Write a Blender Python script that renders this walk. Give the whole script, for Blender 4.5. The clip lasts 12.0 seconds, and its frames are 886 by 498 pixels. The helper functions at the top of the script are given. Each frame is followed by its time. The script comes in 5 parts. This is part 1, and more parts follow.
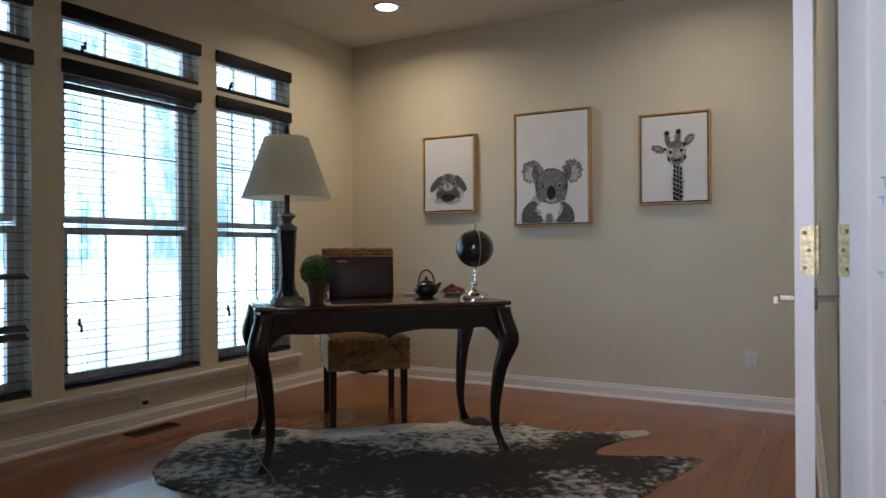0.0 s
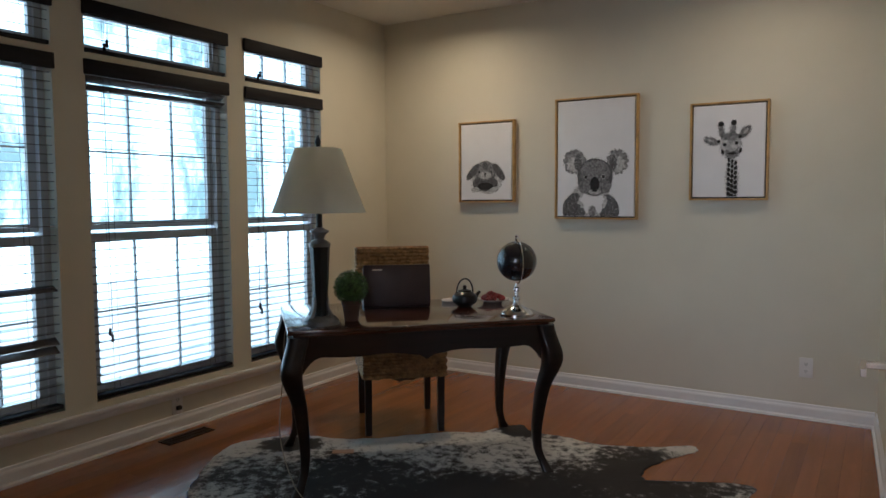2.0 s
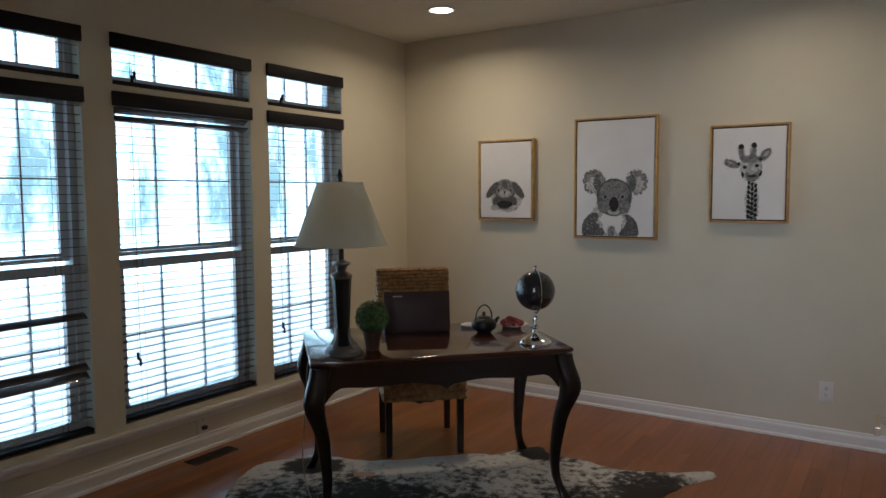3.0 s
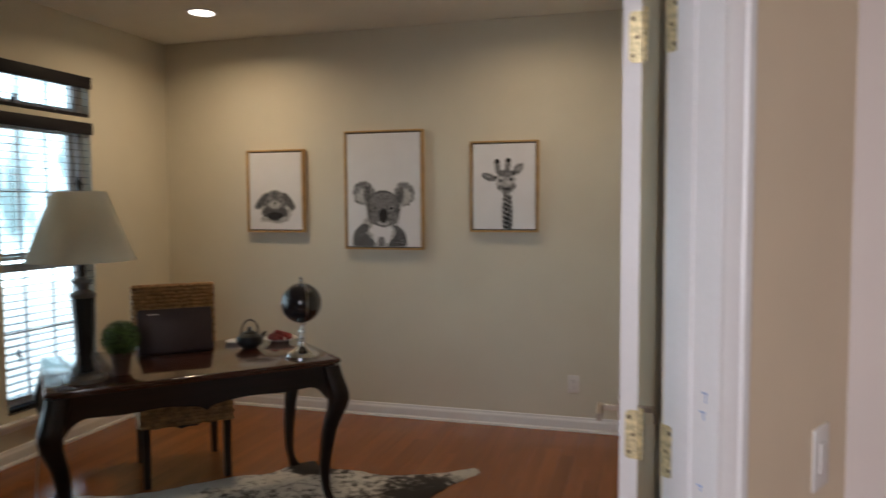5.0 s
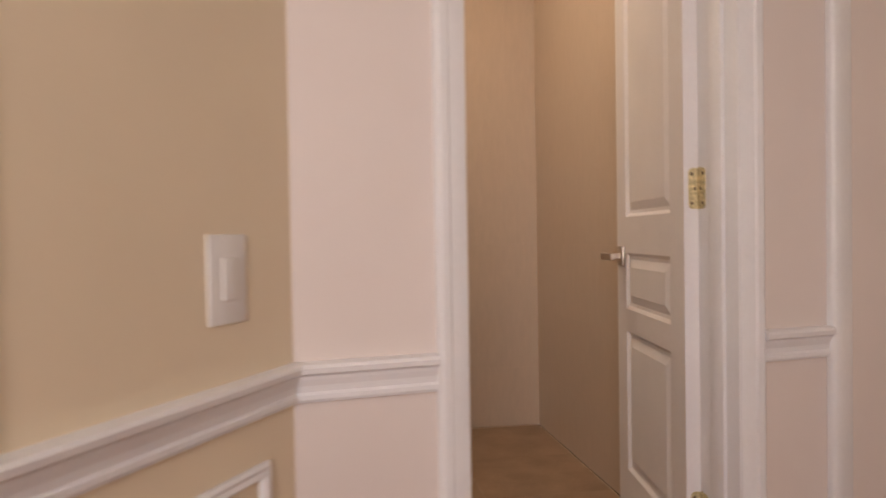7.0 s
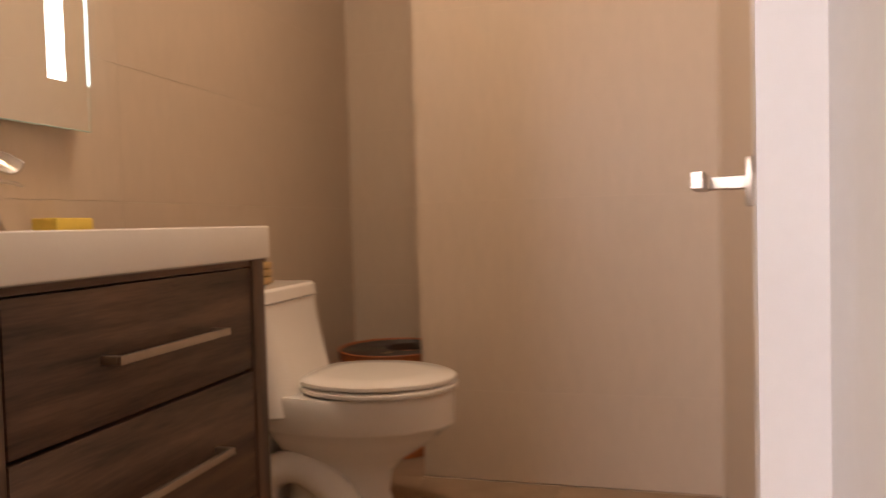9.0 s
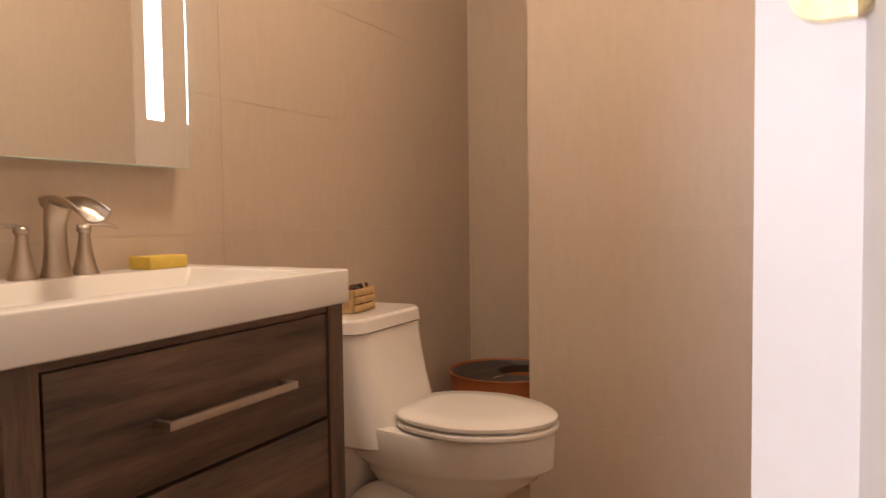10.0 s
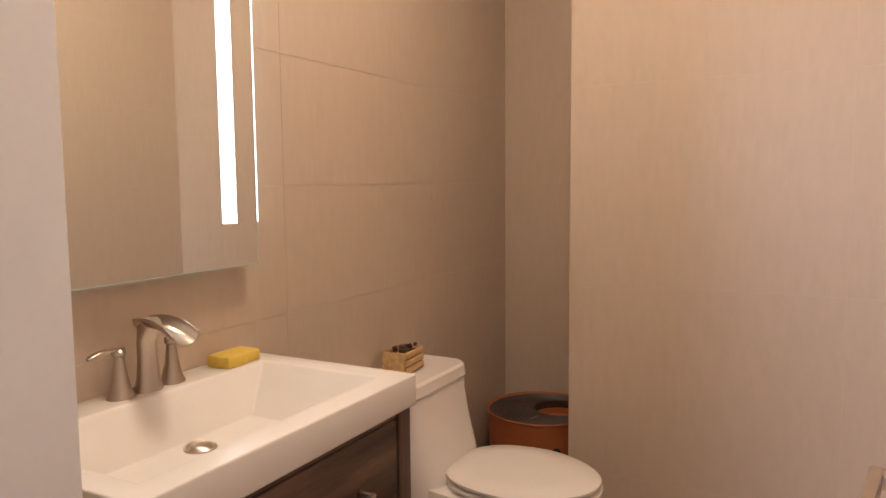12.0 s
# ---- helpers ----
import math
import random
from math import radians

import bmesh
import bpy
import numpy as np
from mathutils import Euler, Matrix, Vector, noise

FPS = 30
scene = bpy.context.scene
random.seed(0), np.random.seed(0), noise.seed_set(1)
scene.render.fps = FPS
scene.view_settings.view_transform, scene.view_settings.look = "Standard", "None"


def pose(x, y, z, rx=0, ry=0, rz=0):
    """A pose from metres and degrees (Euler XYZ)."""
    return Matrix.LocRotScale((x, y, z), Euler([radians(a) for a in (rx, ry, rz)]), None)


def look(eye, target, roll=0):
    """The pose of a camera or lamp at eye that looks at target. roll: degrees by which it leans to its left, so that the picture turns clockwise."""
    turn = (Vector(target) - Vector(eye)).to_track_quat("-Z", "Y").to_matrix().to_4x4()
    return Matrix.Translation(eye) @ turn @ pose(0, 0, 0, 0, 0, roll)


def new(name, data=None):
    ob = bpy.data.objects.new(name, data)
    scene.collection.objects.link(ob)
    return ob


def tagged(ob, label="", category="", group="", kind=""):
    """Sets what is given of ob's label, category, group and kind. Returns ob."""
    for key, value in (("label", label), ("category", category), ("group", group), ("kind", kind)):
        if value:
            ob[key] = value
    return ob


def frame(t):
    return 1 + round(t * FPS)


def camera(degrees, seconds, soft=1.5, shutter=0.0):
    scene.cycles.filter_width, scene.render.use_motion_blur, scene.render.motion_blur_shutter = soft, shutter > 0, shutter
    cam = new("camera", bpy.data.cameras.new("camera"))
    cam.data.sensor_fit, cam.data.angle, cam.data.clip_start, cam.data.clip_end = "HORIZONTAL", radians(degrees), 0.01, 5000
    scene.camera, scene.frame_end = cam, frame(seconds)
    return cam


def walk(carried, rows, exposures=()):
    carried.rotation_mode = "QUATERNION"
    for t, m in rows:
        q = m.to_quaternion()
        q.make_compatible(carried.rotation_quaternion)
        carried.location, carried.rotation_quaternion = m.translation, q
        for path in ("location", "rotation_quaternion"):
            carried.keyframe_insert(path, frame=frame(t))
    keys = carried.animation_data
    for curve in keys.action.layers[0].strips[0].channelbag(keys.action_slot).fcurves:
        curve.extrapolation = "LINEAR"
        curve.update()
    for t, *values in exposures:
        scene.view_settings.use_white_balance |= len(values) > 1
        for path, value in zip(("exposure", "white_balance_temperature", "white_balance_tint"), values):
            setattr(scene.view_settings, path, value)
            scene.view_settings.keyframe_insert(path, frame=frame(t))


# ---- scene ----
PATH = [
    (0, (0.201, -0.273, 0.997), (-0.772, 1.475, 0.999), -0.3),
    (0.5, (0.125, -0.131, 1.022), (-0.859, 1.61, 1.015), -0.3),
    (1, (0.063, -0.084, 1.084), (-0.948, 1.64, 1.042), -0.3),
    (1.5, (0.065, -0.089, 1.187), (-0.971, 1.619, 1.085), -0.4),
    (2, (0.067, -0.125, 1.294), (-0.977, 1.575, 1.157), -0.3),
    (2.5, (0.075, -0.147, 1.402), (-1.008, 1.528, 1.258), -0.3),
    (2.7, (0.082, -0.154, 1.438), (-1.013, 1.513, 1.287), -0.4),
    (4.5, (0.123, -0.143, 1.502), (-0.685, 1.682, 1.375), 0.0),
    (5, (0.17, -0.105, 1.457), (-0.383, 1.813, 1.336), -0.3),
    (5.5, (0.233, -0.036, 1.337), (-0.054, 1.941, 1.232), -0.3),
    (6, (0.309, 0.074, 1.199), (0.363, 2.072, 1.119), -0.5),
    (6.5, (0.442, 0.223, 1.055), (0.719, 2.203, 0.998), -0.8),
    (7, (0.702, 0.46, 0.957), (1.018, 2.435, 0.919), -0.9),
    (7.2, (0.809, 0.562, 0.929), (1.131, 2.536, 0.895), -0.9),
    (8.8, (1.407, 1.522, 0.847), (1.164, 3.506, 0.759), -0.8),
    (9, (1.5, 1.671, 0.84), (0.972, 3.598, 0.768), -1.6),
    (9.5, (1.57, 1.788, 0.898), (0.758, 3.614, 0.798), -1.0),
    (10, (1.582, 1.811, 0.947), (0.67, 3.588, 0.851), -0.7),
    (10.5, (1.57, 1.777, 1.03), (0.621, 3.533, 0.918), -0.6),
    (11, (1.563, 1.752, 1.099), (0.617, 3.509, 0.966), -0.5),
    (11.5, (1.537, 1.73, 1.171), (0.597, 3.487, 1.004), -0.3),
    (12, (1.519, 1.715, 1.231), (0.579, 3.471, 1.047), -0.5),
]
EXPOSURE = [(0.0, 0.31, 5380, 5), (1.0, 0.28, 5380, 5), (2.5, 0.14, 5330, 5), (4.5, 0.07, 5800, 6), (5.5, 0.48, 6250, 9), (6.2, 0.70, 6550, 11), (7.2, 0.62, 7100, 12), (8.8, 1.12, 7000, 12), (9.5, 1.42, 6850, 11), (10.5, 1.48, 6300, 10), (12.0, 1.38, 6200, 10)]
cam = camera(63.5, 12.0, 1.5, 0.5)
walk(cam, [(t, look(eye, target, roll)) for t, eye, target, roll in PATH], EXPOSURE)

# ---- world and large lights ----

world = bpy.data.worlds.new("sky")
scene.world = world
world.use_nodes = True
wn = world.node_tree
sky = wn.nodes.new("ShaderNodeTexSky")
sky.sky_type, sky.sun_disc = "NISHITA", False
sky.sun_elevation, sky.sun_rotation = radians(50), radians(23)
wn.links.new(sky.outputs[0], wn.nodes["Background"].inputs[0])
wn.nodes["Background"].inputs[1].default_value = 0.12

sun = bpy.data.lights.new("sun", "SUN")
sun.energy, sun.angle, sun.color = 5.0, radians(0.5), (1.0, 0.95, 0.88)
new("sun", sun).matrix_world = look((0, 0, 20), (-6, -14, 0))


def area(name, m, w, h, watts, colour, spread=180):
    la = bpy.data.lights.new(name, "AREA")
    la.shape, la.size, la.size_y, la.energy, la.color = "RECTANGLE", w, h, watts, colour
    la.spread = radians(spread)
    ob = new(name, la)
    ob.matrix_world = m
    return ob


WARM = (1.0, 0.70, 0.42)
# recessed cans of the study
for cx, cy, watts in ((-2.495, 3.80, 7.6), (-0.55, 3.80, 3.6)):
    area("can_lamp", look((cx, cy, 2.64), (cx, cy, 0)), 0.11, 0.11, watts, WARM, 160)
# hall: assumed unseen ceiling lamp, and an added fill for daylight from behind
area("hall_fill_lamp", look((0.0, -0.9, 2.52), (0.0, -0.9, 0)), 0.3, 0.3, 9.5, (1.0, 0.84, 0.70))
area("hall_daylight_fill", look((0.2, -1.53, 1.6), (1.0, 1.8, 1.2)), 1.1, 1.2, 11.0, (0.96, 0.89, 0.96), 100)
# powder room: added unseen ceiling lamp that brightens the room
area("bath_fill_lamp", look((1.0, 3.0, 2.64), (1.0, 3.0, 0)), 0.34, 0.34, 7.8, (1.0, 0.79, 0.60))

# ---- materials ----


def material(name, base, rough=0.5, metal=0.0, scale=8.0, vary=0.08, bump=0.1, stretch=(1, 1, 1), fine=120.0, per=0.0, spec=0.5, coat=0.0, emit=None, power=0.0):
    m = bpy.data.materials.new(name)
    m.use_nodes = True
    nt = m.node_tree
    b = nt.nodes["Principled BSDF"]
    b.inputs["Roughness"].default_value, b.inputs["Metallic"].default_value = rough, metal
    b.inputs["Specular IOR Level"].default_value = spec
    b.inputs["Coat Weight"].default_value = coat
    tc = nt.nodes.new("ShaderNodeTexCoord")
    mp = nt.nodes.new("ShaderNodeMapping")
    mp.inputs["Scale"].default_value = stretch
    nt.links.new(tc.outputs["Object"], mp.inputs[0])
    big = nt.nodes.new("ShaderNodeTexNoise")
    big.inputs["Scale"].default_value, big.inputs["Detail"].default_value = scale, 6
    small = nt.nodes.new("ShaderNodeTexNoise")
    small.inputs["Scale"].default_value, small.inputs["Detail"].default_value = fine, 4
    if per:
        info = nt.nodes.new("ShaderNodeObjectInfo")
        off = nt.nodes.new("ShaderNodeVectorMath")
        off.operation = "MULTIPLY_ADD"
        off.inputs[1].default_value = (7.3, 5.1, 9.7)
        nt.links.new(info.outputs["Random"], off.inputs[0])
        nt.links.new(mp.outputs[0], off.inputs[2])
        src = off.outputs[0]
    else:
        src = mp.outputs[0]
    for n in (big, small):
        nt.links.new(src, n.inputs["Vector"])
    add = nt.nodes.new("ShaderNodeMath")
    add.operation = "MULTIPLY_ADD"
    add.inputs[1].default_value = 0.35
    nt.links.new(small.outputs["Fac"], add.inputs[0])
    nt.links.new(big.outputs["Fac"], add.inputs[2])
    ramp = nt.nodes.new("ShaderNodeValToRGB")
    lo = [max(0, c * (1 - vary * 2.2)) for c in base]
    hi = [min(1, c * (1 + vary * 2.2)) for c in base]
    ramp.color_ramp.elements[0].position, ramp.color_ramp.elements[1].position = 0.42, 0.92
    ramp.color_ramp.elements[0].color, ramp.color_ramp.elements[1].color = (*lo, 1), (*hi, 1)
    nt.links.new(add.outputs[0], ramp.inputs[0])
    out = ramp.outputs[0]
    if per:
        mul = nt.nodes.new("ShaderNodeHueSaturation")
        rng = nt.nodes.new("ShaderNodeMapRange")
        rng.inputs["To Min"].default_value, rng.inputs["To Max"].default_value = 1 - per, 1 + per
        nt.links.new(info.outputs["Random"], rng.inputs["Value"])
        nt.links.new(rng.outputs[0], mul.inputs["Value"])
        nt.links.new(out, mul.inputs["Color"])
        out = mul.outputs[0]
    nt.links.new(out, b.inputs["Base Color"])
    if bump:
        bn = nt.nodes.new("ShaderNodeBump")
        bn.inputs["Strength"].default_value, bn.inputs["Distance"].default_value = bump, 0.004
        nt.links.new(add.outputs[0], bn.inputs["Height"])
        nt.links.new(bn.outputs[0], b.inputs["Normal"])
    if emit:
        b.inputs["Emission Color"].default_value, b.inputs["Emission Strength"].default_value = (*emit, 1), power
    return m


M_WALL = material("study_wall_paint", (0.685, 0.645, 0.53), 0.7, scale=3, vary=0.015, bump=0.06, fine=260)
# same hall paint, with the pinkish light on it put into the colour
M_HALL_LIT = material("hall_wall_paint_in_pink_light", (0.73, 0.65, 0.60), 0.6, scale=3, vary=0.015, bump=0.06, fine=260)
M_HALL = material("hall_wall_paint", (0.79, 0.675, 0.50), 0.6, scale=3, vary=0.015, bump=0.06, fine=260)
M_CEIL = material("ceiling_paint", (0.76, 0.74, 0.68), 0.85, scale=3, vary=0.015, bump=0.08, fine=200)
M_TRIM = material("white_trim_paint", (0.80, 0.79, 0.79), 0.35, scale=5, vary=0.02, bump=0.03, fine=90)
M_DOOR = material("white_door_paint", (0.80, 0.77, 0.76), 0.4, scale=5, vary=0.02, bump=0.03, fine=90)
M_PLANK = material("oak_plank", (0.28, 0.094, 0.021), 0.20, scale=4, vary=0.06, bump=0.015, stretch=(5, 0.4, 5), fine=34, per=0.11, spec=0.45, coat=0.1)
M_SUB = material("floor_gap", (0.05, 0.02, 0.01), 0.7, bump=0)
M_TILE = material("linen_tile", (0.57, 0.455, 0.35), 0.38, scale=55, vary=0.016, bump=0.10, stretch=(1.0, 1.0, 0.22), fine=260, per=0.008)
M_GROUT = material("grout", (0.63, 0.515, 0.41), 0.8, vary=0.05)
M_FTILE = material("brown_floor_tile", (0.30, 0.20, 0.13), 0.45, scale=7, vary=0.10, per=0.05)
M_BLIND = material("dark_blind_wood", (0.014, 0.013, 0.017), 0.55, spec=0.2, scale=8, vary=0.15, stretch=(4, 0.4, 4), bump=0.05)
M_SLAT = material("lacquered_blind_slat", (0.10, 0.085, 0.08), 0.16, scale=8, vary=0.15, stretch=(4, 0.4, 4), bump=0.0, coat=0.8)
M_VINYL = material("white_window_vinyl", (0.75, 0.76, 0.78), 0.4, vary=0.02, bump=0.02)
M_MAHOG = material("dark_mahogany", (0.011, 0.006, 0.005), 0.36, spec=0.3, scale=7, vary=0.2, stretch=(0.6, 6, 6), bump=0.04, fine=50, coat=0.3)
M_MTOP = material("mahogany_top", (0.055, 0.017, 0.009), 0.15, scale=6, vary=0.25, stretch=(0.5, 6, 6), bump=0.03, fine=50, coat=0.5)
M_BRASS = material("worn_brass", (0.64, 0.54, 0.31), 0.42, 0.45, scale=100, vary=0.20, bump=0.08)
M_SCREW = material("tarnished_brass_screw", (0.20, 0.15, 0.09), 0.5, 0.5, scale=200, vary=0.3, bump=0.1)
M_PEWTER = material("pewter", (0.24, 0.24, 0.25), 0.36, 0.9, vary=0.12, bump=0.03)
M_MID = material("mid_grey_print", (0.21, 0.21, 0.215), 0.85, scale=70, vary=0.28, bump=0)
M_NICKEL = material("brushed_nickel", (0.50, 0.43, 0.36), 0.34, 1.0, vary=0.06, bump=0.03, fine=300)
M_CHROME = material("chrome", (0.80, 0.80, 0.80), 0.08, 1.0, vary=0.01, bump=0)
M_PORC = material("white_porcelain", (0.80, 0.74, 0.68), 0.12, vary=0.01, bump=0, spec=0.6)
M_SLAB = material("white_sink_top", (0.82, 0.77, 0.71), 0.22, vary=0.01, bump=0, spec=0.5)
M_OAK = material("dark_vanity_oak", (0.088, 0.050, 0.033), 0.5, scale=6, vary=0.36, stretch=(6, 0.5, 6), bump=0.16, fine=45)
M_OAKV = material("dark_vanity_oak_upright", (0.088, 0.051, 0.034), 0.5, scale=5, vary=0.36, stretch=(5, 5, 0.55), bump=0.16, fine=45)
M_SHADE = material("cream_lampshade", (0.93, 0.90, 0.80), 0.8, scale=4, vary=0.03, bump=0.08, fine=400)
M_IRON = material("dark_bronze", (0.05, 0.045, 0.045), 0.35, 0.7, vary=0.2, bump=0.05)
M_BLACK = material("black_iron", (0.015, 0.015, 0.016), 0.35, 0.2, vary=0.2, bump=0.1, fine=200)
M_GLOBE = material("black_globe", (0.018, 0.018, 0.022), 0.12, vary=0.4, scale=9, bump=0.02, coat=0.5)
M_WICKER = material("seagrass_weave", (0.33, 0.19, 0.08), 0.75, scale=30, vary=0.30, bump=0.3, fine=160)
M_LAPTOP = material("dark_laptop_lid", (0.060, 0.040, 0.040), 0.4, 0.3, vary=0.08, bump=0.02)
M_CLAY = material("brown_clay_pot", (0.09, 0.05, 0.035), 0.7, vary=0.15)
M_LEAF = material("green_leaf", (0.065, 0.125, 0.03), 0.6, scale=60, vary=0.42, bump=0.2)
M_GOLD = material("gold_wood_frame", (0.50, 0.31, 0.11), 0.4, scale=20, vary=0.12, bump=0.06)
M_CANVAS = material("white_canvas", (0.79, 0.79, 0.81), 0.85, vary=0.015, bump=0.05, fine=500)
M_GREY = material("grey_print", (0.10, 0.10, 0.105), 0.85, scale=90, vary=0.26, bump=0)
M_PALE = material("pale_grey_print", (0.50, 0.50, 0.50), 0.85, scale=50, vary=0.20, bump=0)
M_INK = material("black_print", (0.02, 0.02, 0.022), 0.85, scale=50, vary=0.3, bump=0)
M_PLASTIC = material("white_plastic", (0.78, 0.76, 0.73), 0.35, vary=0.01, bump=0)
# black of plug, cord and screen, and the painted shade of holes and gaps
M_SLOT = material("black_plastic_and_hole_shade", (0.02, 0.02, 0.02), 0.6, bump=0)
M_RED = material("red_berries", (0.20, 0.012, 0.014), 0.55, vary=0.3, scale=20)
M_ORANGE = material("terracotta_plastic", (0.42, 0.13, 0.045), 0.45, vary=0.06)
M_LID = material("dark_brown_plastic", (0.055, 0.038, 0.030), 0.5, vary=0.1)
M_YELLOW = material("yellow_sponge", (0.70, 0.50, 0.09), 0.85, scale=60, vary=0.03, bump=0.2)
M_PINE = material("pale_crate_wood", (0.55, 0.36, 0.16), 0.6, scale=12, vary=0.14, stretch=(5, 1, 5))
M_CONE = material("dried_cones", (0.07, 0.035, 0.022), 0.7, vary=0.3, scale=30)
M_VENT = material("brown_metal_vent", (0.05, 0.03, 0.02), 0.45, 0.5)
M_CORD = material("clear_lamp_cord", (0.35, 0.30, 0.22), 0.4)
M_GLOW = material("lamp_diffuser", (0.9, 0.9, 0.9), 0.5, bump=0, emit=(1.0, 0.90, 0.76), power=6.0)
M_STRIP = material("mirror_light_strip", (0.9, 0.9, 0.9), 0.5, bump=0, emit=(1.0, 0.97, 0.98), power=3.0)
M_MIRROR = material("mirror_silver", (0.86, 0.88, 0.84), 0.015, 1.0, vary=0.0, bump=0)
# the strip's light in the glass is given to the edge as its own glow
M_EDGE = material("strip_lit_glass_edge", (0.30, 0.55, 0.50), 0.1, vary=0.02, bump=0, emit=(0.75, 0.97, 1.0), power=2.2)
M_RIM = material("mirror_glass_rim", (0.42, 0.58, 0.52), 0.1, vary=0.02, bump=0)


def glass_material():
    m = bpy.data.materials.new("window_glass")
    m.use_nodes = True
    nt = m.node_tree
    nt.nodes.remove(nt.nodes["Principled BSDF"])
    mix, clear, gloss = (nt.nodes.new("ShaderNode" + k) for k in ("MixShader", "BsdfTransparent", "BsdfGlossy"))
    gloss.inputs["Roughness"].default_value = 0.02
    mix.inputs[0].default_value = 0.05
    nt.links.new(clear.outputs[0], mix.inputs[1])
    nt.links.new(gloss.outputs[0], mix.inputs[2])
    nt.links.new(mix.outputs[0], nt.nodes["Material Output"].inputs[0])
    return m


M_GLASS = glass_material()


def hide_material():
    m = material("cowhide", (0.5, 0.5, 0.5), 0.85, bump=0.5, fine=350)
    nt = m.node_tree
    b = nt.nodes["Principled BSDF"]
    tc = nt.nodes.new("ShaderNodeTexCoord")
    n1, n2 = nt.nodes.new("ShaderNodeTexNoise"), nt.nodes.new("ShaderNodeTexNoise")
    n1.inputs["Scale"].default_value, n1.inputs["Detail"].default_value, n1.inputs["Distortion"].default_value = 1.7, 3, 0.4
    n2.inputs["Scale"].default_value, n2.inputs["Detail"].default_value = 22, 8
    n2.inputs["Roughness"].default_value = 0.62
    for n in (n1, n2):
        nt.links.new(tc.outputs["Object"], n.inputs["Vector"])
    # a dark band along the spine, breaking up into roan speckle towards the flanks
    sep = nt.nodes.new("ShaderNodeSeparateXYZ")
    nt.links.new(tc.outputs["Object"], sep.inputs[0])

    def mth(op, a, c, d=None):
        k = nt.nodes.new("ShaderNodeMath")
        k.operation = op
        for i, v in enumerate((a, c, d)):
            if v is None:
                continue
            if isinstance(v, (int, float)):
                k.inputs[i].default_value = v
            else:
                nt.links.new(v, k.inputs[i])
        return k.outputs[0]

    off = mth("MULTIPLY_ADD", sep.outputs[1], 1.8, 0.48)
    band = mth("SUBTRACT", 1.02, mth("ABSOLUTE", off, 0.0))
    band = mth("SUBTRACT", band, mth("MULTIPLY", mth("MULTIPLY", sep.outputs[0], sep.outputs[0]), 0.34))
    f = mth("MULTIPLY_ADD", band, 0.36, mth("MULTIPLY_ADD", n1.outputs["Fac"], 1.35, -0.425))
    n3 = nt.nodes.new("ShaderNodeTexNoise")
    n3.inputs["Scale"].default_value, n3.inputs["Detail"].default_value = 130, 3
    nt.links.new(tc.outputs["Object"], n3.inputs["Vector"])
    f = mth("MULTIPLY_ADD", n2.outputs["Fac"], 1.15, mth("ADD", f, -0.36))
    lx, ly = mth("ADD", sep.outputs[0], -0.53), mth("ADD", sep.outputs[1], -0.59)
    spot = mth("SUBTRACT", 0.17, mth("SQRT", mth("ADD", mth("MULTIPLY", lx, lx), mth("MULTIPLY", ly, ly)), 0.0))
    f = mth("MULTIPLY_ADD", mth("MAXIMUM", spot, 0.0), 8.0, f)
    px, py = mth("MULTIPLY", mth("ADD", sep.outputs[0], 0.74), 0.7), mth("ADD", sep.outputs[1], -0.57)
    patch = mth("SUBTRACT", 0.15, mth("SQRT", mth("ADD", mth("MULTIPLY", px, px), mth("MULTIPLY", py, py)), 0.0))
    f = mth("MULTIPLY_ADD", mth("MAXIMUM", patch, 0.0), 7.0, f)
    f = mth("MULTIPLY_ADD", n3.outputs["Fac"], 0.45, mth("ADD", f, -0.225))
    ramp = nt.nodes.new("ShaderNodeValToRGB")
    e = ramp.color_ramp.elements
    e[0].position, e[0].color = 0.36, (0.60, 0.57, 0.52, 1)
    e[1].position, e[1].color = 0.66, (0.022, 0.018, 0.016, 1)
    k = e.new(0.49)
    k.color = (0.26, 0.245, 0.225, 1)
    k = e.new(0.56)
    k.color = (0.060, 0.050, 0.045, 1)
    nt.links.new(f, ramp.inputs[0])
    nt.links.new(ramp.outputs[0], b.inputs["Base Color"])
    return m


M_HIDE = hide_material()


def translucent(m, amount):
    nt = m.node_tree
    b, out = nt.nodes["Principled BSDF"], nt.nodes["Material Output"]
    tr, mix = nt.nodes.new("ShaderNodeBsdfTranslucent"), nt.nodes.new("ShaderNodeMixShader")
    nt.links.new(b.inputs["Base Color"].links[0].from_socket, tr.inputs[0])
    mix.inputs[0].default_value = amount
    nt.links.new(b.outputs[0], mix.inputs[1])
    nt.links.new(tr.outputs[0], mix.inputs[2])
    nt.links.new(mix.outputs[0], out.inputs[0])


translucent(M_SHADE, 0.62)


